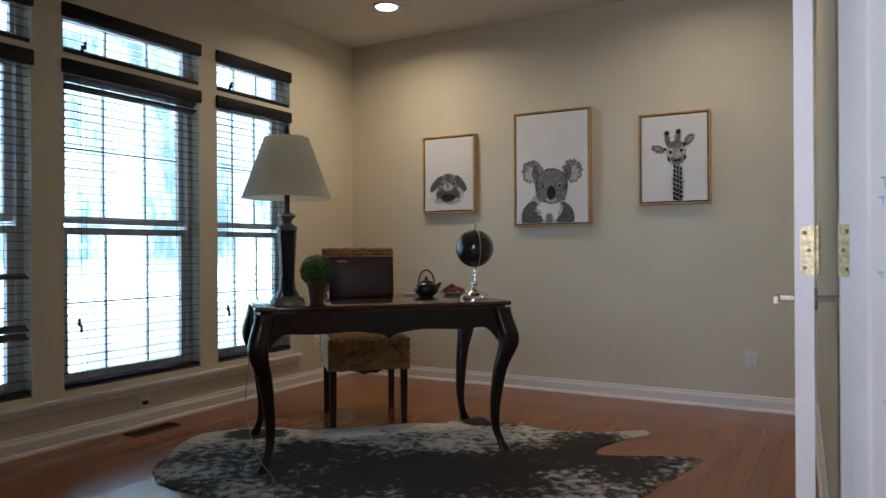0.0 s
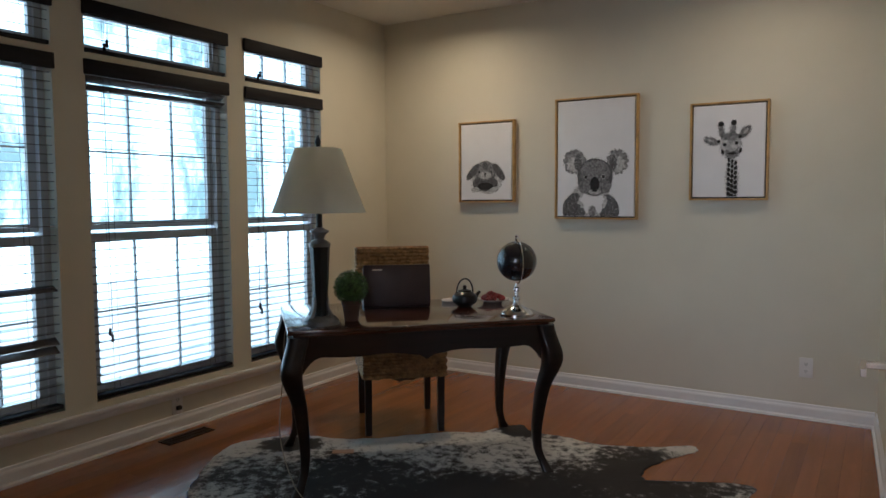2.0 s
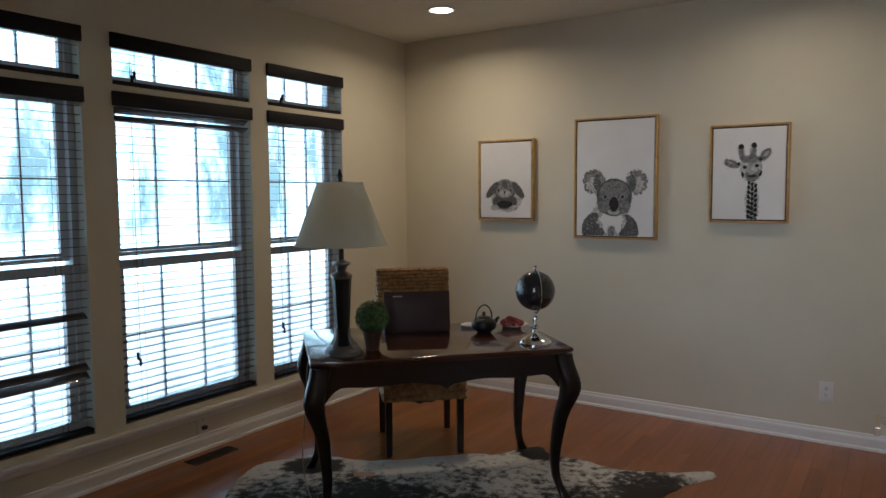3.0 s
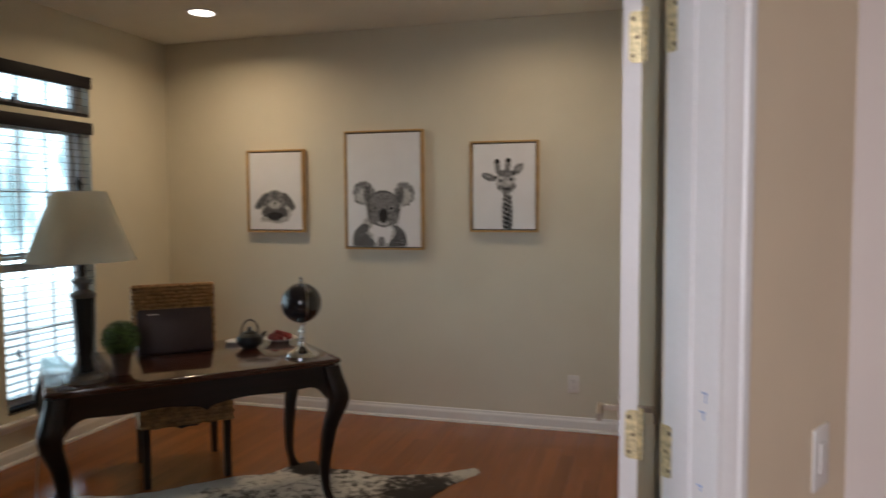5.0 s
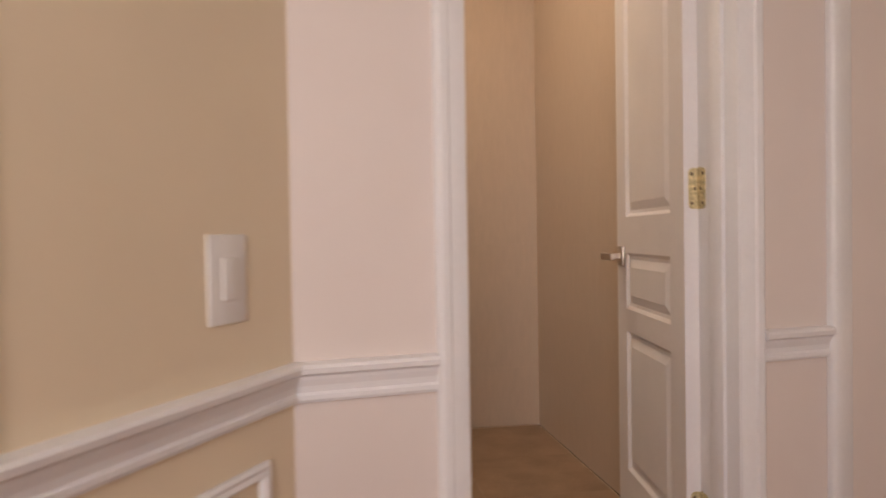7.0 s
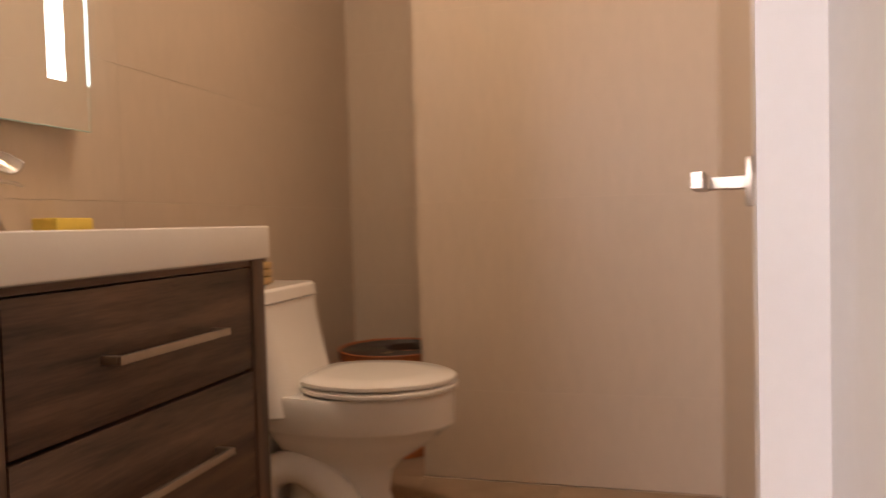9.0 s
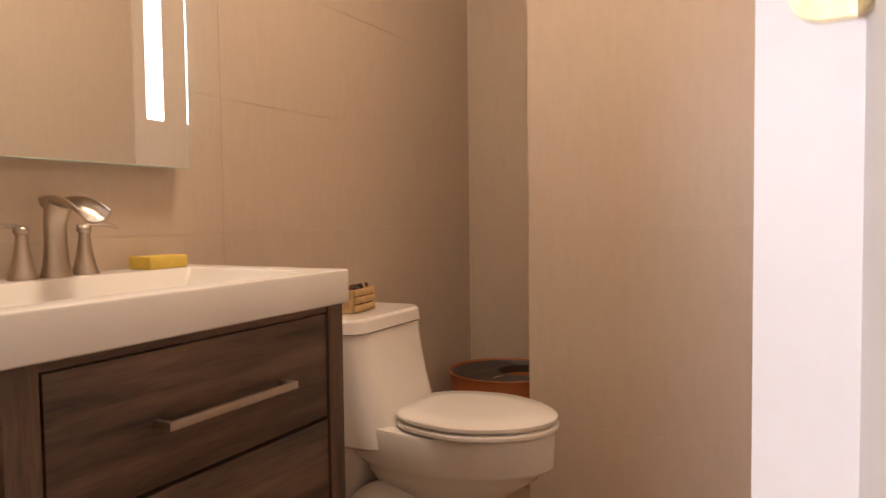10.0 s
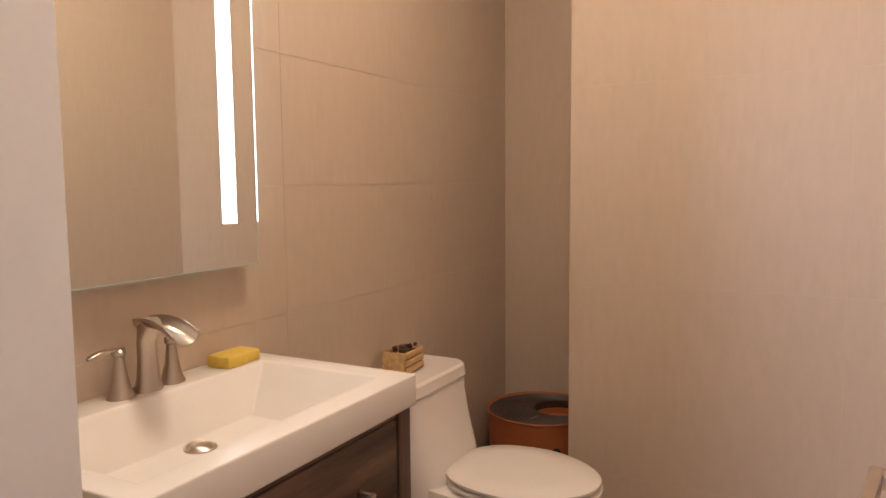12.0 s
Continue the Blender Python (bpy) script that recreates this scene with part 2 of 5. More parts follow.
def backdrop_material():
    m = bpy.data.materials.new("garden_distance")
    m.use_nodes = True
    nt = m.node_tree
    nt.nodes.remove(nt.nodes["Principled BSDF"])
    em = nt.nodes.new("ShaderNodeEmission")
    tc = nt.nodes.new("ShaderNodeTexCoord")
    n1, n2 = nt.nodes.new("ShaderNodeTexNoise"), nt.nodes.new("ShaderNodeTexNoise")
    mp = nt.nodes.new("ShaderNodeMapping")
    mp.inputs["Scale"].default_value = (1, 1, 0.45)
    n1.inputs["Scale"].default_value, n1.inputs["Detail"].default_value = 0.55, 9
    n1.inputs["Roughness"].default_value = 0.68
    nt.links.new(tc.outputs["Object"], mp.inputs[0])
    nt.links.new(mp.outputs[0], n1.inputs["Vector"])
    sep = nt.nodes.new("ShaderNodeSeparateXYZ")
    nt.links.new(tc.outputs["Object"], sep.inputs[0])
    low = nt.nodes.new("ShaderNodeMapRange")
    low.inputs["From Min"].default_value, low.inputs["From Max"].default_value = -0.2, 0.9
    low.inputs["To Min"].default_value, low.inputs["To Max"].default_value = 1.0, 0.0
    nt.links.new(sep.outputs[2], low.inputs["Value"])
    ramp = nt.nodes.new("ShaderNodeValToRGB")
    e = ramp.color_ramp.elements
    e[0].position, e[0].color = 0.40, (0.095, 0.15, 0.165, 1)
    e[1].position, e[1].color = 0.60, (0.66, 0.88, 1.0, 1)
    nt.links.new(n1.outputs["Fac"], ramp.inputs[0])
    mix = nt.nodes.new("ShaderNodeMix")
    mix.data_type = "RGBA"
    nt.links.new(low.outputs[0], mix.inputs[0])
    nt.links.new(ramp.outputs[0], mix.inputs[6])
    mix.inputs[7].default_value = (0.76, 0.92, 1.0, 1)
    nt.links.new(mix.outputs[2], em.inputs[0])
    em.inputs[1].default_value = 4.9
    nt.links.new(em.outputs[0], nt.nodes["Material Output"].inputs[0])
    return m


# ---- mesh helpers ----


def box(bm, lo, hi, m=None, bevel=0.0):
    r = bmesh.ops.create_cube(bm, size=1)
    vs = r["verts"]
    s = [max(abs(b - a), 1e-5) for a, b in zip(lo, hi)]
    c = [(a + b) / 2 for a, b in zip(lo, hi)]
    bmesh.ops.transform(bm, verts=vs, matrix=Matrix.Translation(c) @ Matrix.Diagonal((*s, 1)))
    if bevel:
        es = list({e for v in vs for e in v.link_edges})
        g = bmesh.ops.bevel(bm, geom=es, offset=bevel, segments=2, affect="EDGES", profile=0.5)
        vs = list({v for f in g["faces"] for v in f.verts} | {v for v in vs if v.is_valid})
    if m is not None:
        bmesh.ops.transform(bm, verts=vs, matrix=m)
    return vs


def lathe(bm, profile, seg=32, m=None, sx=1.0, sy=1.0):
    rings = []
    for r, z in profile:
        rings.append([bm.verts.new((max(r, 1e-4) * sx * math.cos(2 * math.pi * i / seg), max(r, 1e-4) * sy * math.sin(2 * math.pi * i / seg), z)) for i in range(seg)])
    for a, b in zip(rings, rings[1:]):
        for i in range(seg):
            bm.faces.new((a[i], a[(i + 1) % seg], b[(i + 1) % seg], b[i]))
    bm.faces.new(rings[0][::-1])
    bm.faces.new(rings[-1])
    vs = [v for r in rings for v in r]
    if m is not None:
        bmesh.ops.transform(bm, verts=vs, matrix=m)
    return vs


def tube(bm, path, radius, seg=10, flat=1.0, closed=False):
    """A round or flattened tube along points; radius a number or one per point."""
    n = len(path)
    pts = [Vector(p) for p in path]
    rad = [radius] * n if isinstance(radius, (int, float)) else radius
    rings, up = [], None
    for i in range(n):
        if closed:
            d = (pts[(i + 1) % n] - pts[i - 1]).normalized()
        else:
            d = (pts[min(i + 1, n - 1)] - pts[max(i - 1, 0)]).normalized()
        if up is None:
            up = Vector((0, 0, 1)) if abs(d.z) < 0.9 else Vector((1, 0, 0))
        side = d.cross(up).normalized()
        up = side.cross(d).normalized()
        rings.append([bm.verts.new(pts[i] + rad[i] * (math.cos(2 * math.pi * k / seg) * side + flat * math.sin(2 * math.pi * k / seg) * up)) for k in range(seg)])
    pairs = list(zip(rings, rings[1:]))
    if closed:
        pairs.append((rings[-1], rings[0]))
    for a, b in pairs:
        for k in range(seg):
            bm.faces.new((a[k], a[(k + 1) % seg], b[(k + 1) % seg], b[k]))
    if not closed:
        bm.faces.new(rings[0][::-1])
        bm.faces.new(rings[-1])


def loft(bm, rings, cap=True):
    rs = [[bm.verts.new(p) for p in r] for r in rings]
    n = len(rs[0])
    for a, b in zip(rs, rs[1:]):
        for k in range(n):
            bm.faces.new((a[k], a[(k + 1) % n], b[(k + 1) % n], b[k]))
    if cap:
        bm.faces.new(rs[0][::-1])
        bm.faces.new(rs[-1])


def prism(bm, pts, z0, z1):
    lo = [bm.verts.new((x, y, z0)) for x, y in pts]
    hi = [bm.verts.new((x, y, z1)) for x, y in pts]
    n = len(pts)
    for i in range(n):
        bm.faces.new((lo[i], lo[(i + 1) % n], hi[(i + 1) % n], hi[i]))
    bm.faces.new(lo[::-1])
    bm.faces.new(hi)


def mesh_of(bm, name, mat, smooth=True):
    bmesh.ops.recalc_face_normals(bm, faces=bm.faces)
    me = bpy.data.meshes.new(name)
    bm.to_mesh(me)
    bm.free()
    for mm in (mat if isinstance(mat, (list, tuple)) else (mat,)):
        me.materials.append(mm)
    if smooth:
        me.polygons.foreach_set("use_smooth", [True] * len(me.polygons))
        me.set_sharp_from_angle(angle=radians(35))
    return me


def part(name, bm, mat, parent=None, label="", smooth=True, m=None):
    ob = new(name, mesh_of(bm, name, mat, smooth))
    if parent is not None:
        ob.parent = parent
    if m is not None:
        ob.matrix_basis = m
    if label:
        tagged(ob, label)
    return ob


def thing(name, m, label, category, group="", kind=""):
    ob = new(name)
    ob.empty_display_size = 0.05
    ob.matrix_basis = m
    return tagged(ob, label, category, group, kind)


def boxes(name, items, mat, parent=None, bevel=0.0, label="", m=None):
    bm = bmesh.new()
    for lo, hi in items:
        box(bm, lo, hi, None, bevel)
    return part(name, bm, mat, parent, label, m=m)


def structure(ob, label, category=""):
    return tagged(ob, label, category, kind="structure")


H = 2.655  # ceiling height
XW = -3.30  # study's window wall
# ---- large structure: study ----
YA = 4.50
WINDOWS = ((1.135, 1.833), (2.0, 2.896), (3.041, 3.735))
Z0, Z1, Z2, Z3 = 0.278, 1.992, 2.03, 2.283


def wall_x(name, x0, x1, y0, y1, holes, mat, label):
    """A wall along y between x0 and x1 with openings (ya, yb, za, zb), in courses."""
    bm = bmesh.new()
    zs = sorted({0, H} | {z for h in holes for z in h[2:]})
    for za, zb in zip(zs, zs[1:]):
        cuts = sorted((a, b) for a, b, c, d in holes if c <= za and d >= zb)
        y = y0
        for a, b in cuts:
            box(bm, (x0, y, za), (x1, a, zb))
            y = b
        box(bm, (x0, y, za), (x1, y1, zb))
    bmesh.ops.remove_doubles(bm, verts=bm.verts, dist=1e-5)
    return structure(part(name, bm, mat, smooth=False), label, "wall")


holes = [(a, b, Z0, Z1) for a, b in WINDOWS] + [(a, b, Z2, Z3) for a, b in WINDOWS]
wall_x("wall_west", XW - 0.16, XW, -0.62, YA + 0.12, holes, M_WALL, "cream painted study wall with three tall windows")
structure(boxes("wall_north", [((XW, YA, 0), (0.19, YA + 0.12, H))], M_WALL), "cream painted study wall with three pictures", "wall")
structure(boxes("wall_south", [((XW, -0.62, 0), (-0.88, -0.5, H))], M_WALL), "plain cream painted study wall", "wall")

bm = bmesh.new()
prism(bm, [(0.225, 1.36), (0.345, 1.5), (0.345, YA), (0.075, YA)], 0, H)
structure(part("wall_east", bm, M_WALL, smooth=False), "cream painted wall beside the open study door", "wall")

# the hall's walls bend twice: a short diagonal wall with the switch, then the wall of the double doors.
# Each has its own frame, with local x along the wall and local y out of the hall.
C = Vector((0.634, 1.80, 0))
J = Vector((0.335, 1.27, 0))
DIAG = pose(C.x, C.y, 0, 0, 0, 60.57)
DOORWALL = pose(J.x, J.y, 0, 0, 0, 46)
BATHWALL = pose(C.x, C.y, 0, 0, 0, 9.5)
CORNER = -(C - J).length
OPEN_A, OPEN_B = -0.064, -1.575
structure(boxes("wall_angled", [((CORNER, 0, 0), (0, 0.12, H))], M_HALL, m=DIAG), "cream painted diagonal hall wall with the light switch", "wall")
structure(boxes("wall_double_door", [((OPEN_A, 0, 0), (0, 0.13, H)), ((-1.75, 0, 0), (OPEN_B, 0.13, H)), ((OPEN_B, 0, 2.06), (OPEN_A, 0.13, H))], M_HALL, m=DOORWALL), "cream painted wall with the double door opening", "wall")

bm = bmesh.new()
prism(bm, [(XW, -0.5), (-0.82, -0.5), (-0.82, 0.15), (0.23, 1.24), (0.13, 1.36), (0.09, YA), (XW, YA)], -0.06, -0.012)
floor = structure(part("floor_study", bm, M_SUB, smooth=False), "red-brown hardwood plank floor", "floor")
bm = bmesh.new()
prism(bm, [(XW - 0.16, -1.72), (2.75, -1.72), (2.75, 4.7), (XW - 0.16, 4.7)], H, H + 0.1)
structure(part("ceiling", bm, M_CEIL, smooth=False), "pale painted flat ceiling", "ceiling")

# ---- large structure: hall ----
YB = 2.10
BX0, BX1 = 0.343, 1.000  # doorway of the powder room, along its wall
BT0, BT1 = 0.256, 0.127  # depth of the wall on either side of it
structure(boxes("wall_bath_door", [((0, 0, 0), (BX0, BT0, H)), ((BX1, 0, 0), (2.03, BT1, H)), ((BX0, 0, 2.06), (BX1, BT1, H))], M_HALL_LIT, m=BATHWALL), "cream painted hall wall round the powder room door", "wall")
structure(boxes("wall_bath_south", [((0.225, 2.0, 0), (0.92, YB, H))], M_GROUT), "beige tiled powder room wall beside the doorway", "wall")
structure(boxes("wall_hall_east", [((2.63, -1.72, 0), (2.75, 2.26, H))], M_HALL), "plain cream painted hall wall", "wall")
structure(boxes("wall_hall_west", [((-0.88, -1.72, 0), (-0.76, 0.12, H))], M_HALL), "plain cream painted hall wall", "wall")
# the window opening is assumed, unseen, to go with the daylight fill
structure(boxes("wall_hall_south", [((-0.76, -1.72, 0), (-0.4, -1.6, H)), ((0.8, -1.72, 0), (2.63, -1.6, H)), ((-0.4, -1.72, 0), (0.8, -1.6, 0.9)), ((-0.4, -1.72, 2.25), (0.8, -1.6, H))], M_HALL), "cream painted hall wall with an assumed unseen window opening", "wall")
bm = bmesh.new()
prism(bm, [(-0.76, -1.6), (2.63, -1.6), (2.63, 2.19), (0.63, 1.86), (0.31, 1.30), (-0.76, 0.19)], -0.06, 0)
structure(part("floor_hall", bm, M_PLANK, smooth=False), "red-brown hardwood hall floor", "floor")

# ---- large structure: powder room ----
XM, XR, YN, YK, XK = 0.345, 1.735, 4.46, 3.93, 0.800
structure(boxes("wall_mirror", [((0.225, YB, 0), (XM, YN, H))], M_GROUT), "beige linen-look tiled wall behind the vanity", "wall")
structure(boxes("wall_niche", [((0.225, YN, 0), (XK, YN + 0.12, H))], M_GROUT), "beige linen-look tiled wall of the niche", "wall")
structure(boxes("wall_projection", [((XK, YK, 0), (XR, YN + 0.12, H))], M_GROUT), "beige linen-look tiled wall that projects beside the niche", "wall")
structure(boxes("wall_bath_east", [((XR, YB - 0.03, 0), (XR + 0.12, YK, H))], M_GROUT), "beige linen-look tiled wall behind the door", "wall")
structure(boxes("floor_bath", [((0.225, YB - 0.2, -0.06), (XR, YN, -0.004))], M_GROUT), "brown tiled powder room floor", "floor")

# ---- outside ----
bm = bmesh.new()
box(bm, (-14.1, -14, -0.5), (-14.0, 26, 9))
bd = part("backdrop", bm, backdrop_material(), smooth=False)
structure(bd, "bright hazy trees and lawn beyond the windows", "backdrop")
# ground colour is pale so the lower panes look blown out with light
structure(boxes("ground", [((-14.0, -14, -0.5), (XW - 0.16, 26, -0.35))], material("pale_bright_ground", (0.70, 0.71, 0.68), 0.9, scale=4, vary=0.08, bump=0.3)), "ground outside the windows, coloured pale to look overexposed", "ground")

# ---- windows and blinds of the study ----


def window(name, y0, y1, z0, z1, sashes):
    w = thing(name, pose(XW - 0.10, (y0 + y1) / 2, z0), "white double-hung window with muntin grid" if sashes else "white fixed transom window above a taller one", "window", kind="structure")
    hw, h = (y1 - y0) / 2, z1 - z0
    f = 0.035
    boxes("window_frame", [((-0.05, -hw, 0), (0.03, -hw + f, h)), ((-0.05, hw - f, 0), (0.03, hw, h)), ((-0.05, -hw + f, 0), (0.03, hw - f, f)), ((-0.05, -hw + f, h - f), (0.03, hw - f, h))], M_VINYL, w)
    spans = [(f, 0.86 - f * 0.3, 0.0), (0.86 + f * 0.3, h - f, -0.02)] if sashes else [(f, h - f, 0)]
    for a, b, dx in spans:
        ii = hw - f
        t = 0.04 if sashes else 0.02
        boxes("sash", [((dx - 0.012, -ii, a), (dx + 0.016, -ii + t, b)), ((dx - 0.012, ii - t, a), (dx + 0.016, ii, b)), ((dx - 0.012, -ii + t, a), (dx + 0.016, ii - t, a + t)), ((dx - 0.012, -ii + t, b - t), (dx + 0.016, ii - t, b))], M_VINYL, w)
        bars = [((dx - 0.008, -ii + (2 * ii) * k / 3 - 0.0045, a + t), (dx + 0.008, -ii + (2 * ii) * k / 3 + 0.0045, b - t)) for k in (1, 2)]
        if sashes:
            zc = (a + b) / 2
            bars += [((dx - 0.0075, -ii + t, zc - 0.0045), (dx + 0.0075, ii - t, zc + 0.0045))]
        boxes("muntin", bars, M_VINYL, w)
        g = boxes("pane", [((dx - 0.002, -ii + t, a + t), (dx + 0.002, ii - t, b - t))], M_GLASS, w)
        g.visible_shadow = False
    return w


SLATS = {}


def blind(y0, y1, ztop, zbot, tilt, odd=()):
    """A dark wooden venetian blind that hangs in its opening, flush with the wall."""
    b = thing("window_blind", pose(XW + 0.004, (y0 + y1) / 2, ztop), "dark brown wooden venetian blind with open slats in the window" if ztop - zbot > 1 else "short dark wooden venetian blind in the transom window", "blind", "blinds of the study")
    hw, h = (y1 - y0) / 2 - 0.004, ztop - zbot
    bm = bmesh.new()
    box(bm, (-0.012, -hw - 0.012, -0.068), (0.012, hw + 0.012, 0.006), None, 0.003)
    box(bm, (-0.065, -hw, -0.05), (-0.012, hw, 0.0))
    part("valance", bm, M_BLIND, b)
    bm = bmesh.new()
    box(bm, (-0.062, -hw, -h), (-0.006, hw, -h + 0.02), None, 0.004)
    part("bottom_rail", bm, M_BLIND, b)
    key = round(hw, 3)
    if key not in SLATS:
        s = bmesh.new()
        box(s, (-0.025, -hw + 0.003, -0.0014), (0.025, hw - 0.003, 0.0014), None, 0.0006)
        SLATS[key] = mesh_of(s, "slat", M_SLAT)
    n = int((h - 0.10) / 0.043)
    for i in range(n):
        z = -0.085 - (h - 0.115) * i / max(1, n - 1) * (n - 1) / n
        o = new("slat", SLATS[key])
        o.parent = b
        a = odd[i] if isinstance(odd, dict) and i in odd else tilt + random.uniform(-2, 2)
        o.matrix_basis = pose(-0.034, 0, z, 0, a, random.uniform(-0.2, 0.2))
    for yy in (-hw + 0.13, hw - 0.13):
        cords = bmesh.new()
        for xx in (-0.058, -0.010):
            tube(cords, [(xx, yy, -0.06), (xx, yy, -h + 0.01)], 0.0011, 5)
        part("ladder_cord", cords, M_BLIND, b)
    pull = bmesh.new()
    if h > 1:
        for k, (yy, zz) in enumerate(((-hw + 0.075, -h * 0.79), (-hw + 0.088, -h * 0.81))):
            tube(pull, [(0.002, yy, -0.06), (0.003, yy, zz)], 0.001, 5)
            lathe(pull, [(0.003, 0.0), (0.009, -0.008), (0.006, -0.02), (0.010, -0.034), (0.004, -0.042)], 10, Matrix.Translation((0.003, yy, zz)))
    else:
        for yy, zz in ((-hw + 0.10, -h * 0.78), (-hw + 0.115, -h * 0.70)):
            tube(pull, [(0.002, yy, -0.06), (0.003, yy, zz)], 0.001, 5)
            lathe(pull, [(0.003, 0.0), (0.009, -0.008), (0.006, -0.02), (0.010, -0.034), (0.004, -0.042)], 10, Matrix.Translation((0.003, yy, zz)))
    part("pull_cord", pull, M_BLIND, b)
    return b


for i, (a, b_) in enumerate(WINDOWS):
    window("window_%d" % (i + 1), a, b_, Z0, Z1, True)
    window("window_%d" % (i + 4), a, b_, Z2, Z3, False)
    odd = {24: 32, 30: 38, 31: 40} if i == 0 else ({0: -38, 1: -32} if i == 1 else ())
    blind(a, b_, Z1 - 0.002, Z0 + 0.012, (0, 0.5, 0)[i], odd)
    blind(a, b_, Z3 - 0.002, Z2 + 0.004, 11)

structure(boxes("window_sill", [((XW, 0.9, 0.220), (XW + 0.035, 3.83, 0.244)), ((XW, 0.9, 0.187), (XW + 0.014, 3.81, 0.220))], M_TRIM, bevel=0.004), "white window stool that runs under all three windows", "sill")


def run(bm, a, b, profile, inward):
    """Sweeps a moulding profile (out, up) from a to b; inward points away from the wall."""
    a, b, n = Vector(a), Vector(b), Vector(inward).normalized()
    lo = [bm.verts.new(a + n * o + Vector((0, 0, u))) for o, u in profile]
    hi = [bm.verts.new(b + n * o + Vector((0, 0, u))) for o, u in profile]
    k = len(profile)
    for i in range(k):
        bm.faces.new((lo[i], lo[(i + 1) % k], hi[(i + 1) % k], hi[i]))
    bm.faces.new(lo[::-1])
    bm.faces.new(hi)


BASE = [(0, 0), (0.014, 0), (0.014, 0.062), (0.011, 0.070), (0.007, 0.076), (0.005, 0.088), (0, 0.092)]
SHOE = [(0.014, 0), (0.028, 0), (0.026, 0.012), (0.014, 0.018)]
for name, p, q, nn in (("baseboard_west", (XW, -0.5, 0), (XW, YA, 0), (1, 0, 0)), ("baseboard_north", (XW + 0.014, YA, 0), (0.065, YA, 0), (0, -1, 0)), ("baseboard_east", (0.218, 1.40, 0), (0.075, YA - 0.014, 0), (-1, -0.03, 0))):
    bm = bmesh.new()
    for prof in (BASE, SHOE):
        run(bm, p, q, prof, nn)
    structure(part(name, bm, M_TRIM, smooth=False), "white moulded baseboard with shoe moulding in the study", "baseboard")

# ---- study: small fixed things ----


def outlet(m, label, rocker=False, w=0.072, h=0.116):
    o = thing("light_switch" if rocker else "wall_outlet", m, label, "switch" if rocker else "outlet")
    bm = bmesh.new()
    box(bm, (-w / 2, -0.006, -h / 2), (w / 2, 0, h / 2), None, 0.0025)
    part("cover_plate", bm, M_PLASTIC, o)
    if rocker:
        bm = bmesh.new()
        box(bm, (-0.017, -0.010, -0.034), (0.017, -0.004, 0.034), None, 0.002)
        part("rocker", bm, M_PLASTIC, o)
    else:
        for zz in (0.021, -0.021):
            bm = bmesh.new()
            lathe(bm, [(0.0165, -0.002), (0.0165, 0.002)], 20, pose(0, -0.006, zz, 90))
            r = part("receptacle", bm, M_PLASTIC, o)
            # slots are raised dark blocks, their inner shade put into the colour
            boxes("slot_shade", [((-0.007, -0.0092, zz - 0.003), (-0.0045, -0.0075, zz + 0.007)), ((0.0045, -0.0092, zz - 0.003), (0.007, -0.0075, zz + 0.007)), ((-0.002, -0.0092, zz - 0.011), (0.002, -0.0075, zz - 0.007))], M_SLOT, r)
    return o


outlet(pose(-0.287, YA, 0.305), "white duplex wall outlet under the pictures")
o = outlet(pose(XW, 2.475, 0.155, 0, 0, 90), "white wall outlet with a black plug under the windows")
boxes("plug", [((-0.014, -0.03, -0.034), (0.014, -0.0095, -0.012))], M_SLOT, o, 0.003)
outlet(pose(XW, 4.03, 0.30, 0, 0, 90), "white wall outlet by the corner with the lamp's plug")

v = thing("floor_vent", pose(XW + 0.13, 2.435, 0, 0, 0, 0), "brown slotted metal floor register by the baseboard", "vent")
boxes("vent_frame", [((-0.05, -0.15, 0), (-0.042, 0.15, 0.005)), ((0.042, -0.15, 0), (0.05, 0.15, 0.005)), ((-0.042, -0.15, 0), (0.042, -0.142, 0.005)), ((-0.042, 0.142, 0), (0.042, 0.15, 0.005)), ((-0.042, -0.142, 0), (0.042, 0.142, 0.001))], M_VENT, v)
for i in range(14):
    boxes("slat", [((-0.042, -0.135 + i * 0.02, 0.001), (0.042, -0.127 + i * 0.02, 0.0045))], M_VENT, v)

for cx, cy in ((-2.495, 3.80), (-0.55, 3.80)):
    c = thing("recessed_light", pose(cx, cy, H), "lit round recessed can light in the ceiling", "ceiling light", "recessed ceiling lights")
    bm = bmesh.new()
    lathe(bm, [(0.095, 0.0), (0.094, -0.006), (0.080, -0.009), (0.074, -0.004), (0.074, 0.0)], 36)
    part("trim_ring", bm, M_TRIM, c)
    bm = bmesh.new()
    lathe(bm, [(0.072, -0.003), (0.072, -0.006), (0.05, -0.008)], 30)
    part("lens", bm, M_GLOW, c, "glowing white lens")

# ---- doors ----
HINGE_LEAF = {}


def hinge(parent, z, m):
    """Brass butt hinge: pin at the origin, two leaves with screws, one along -x and one along +x in local space."""
    hg = new("hinge")
    hg.parent = parent
    hg.matrix_basis = m @ pose(0, 0, z)
    bm = bmesh.new()
    for k in range(5):
        lathe(bm, [(0.0058, -0.049 + k * 0.0198), (0.0058, -0.049 + k * 0.0198 + 0.0188)], 14)
    lathe(bm, [(0.004, 0.049), (0.0062, 0.051), (0.004, 0.056)], 14)
    part("hinge_pin", bm, M_BRASS, hg)
    return hg


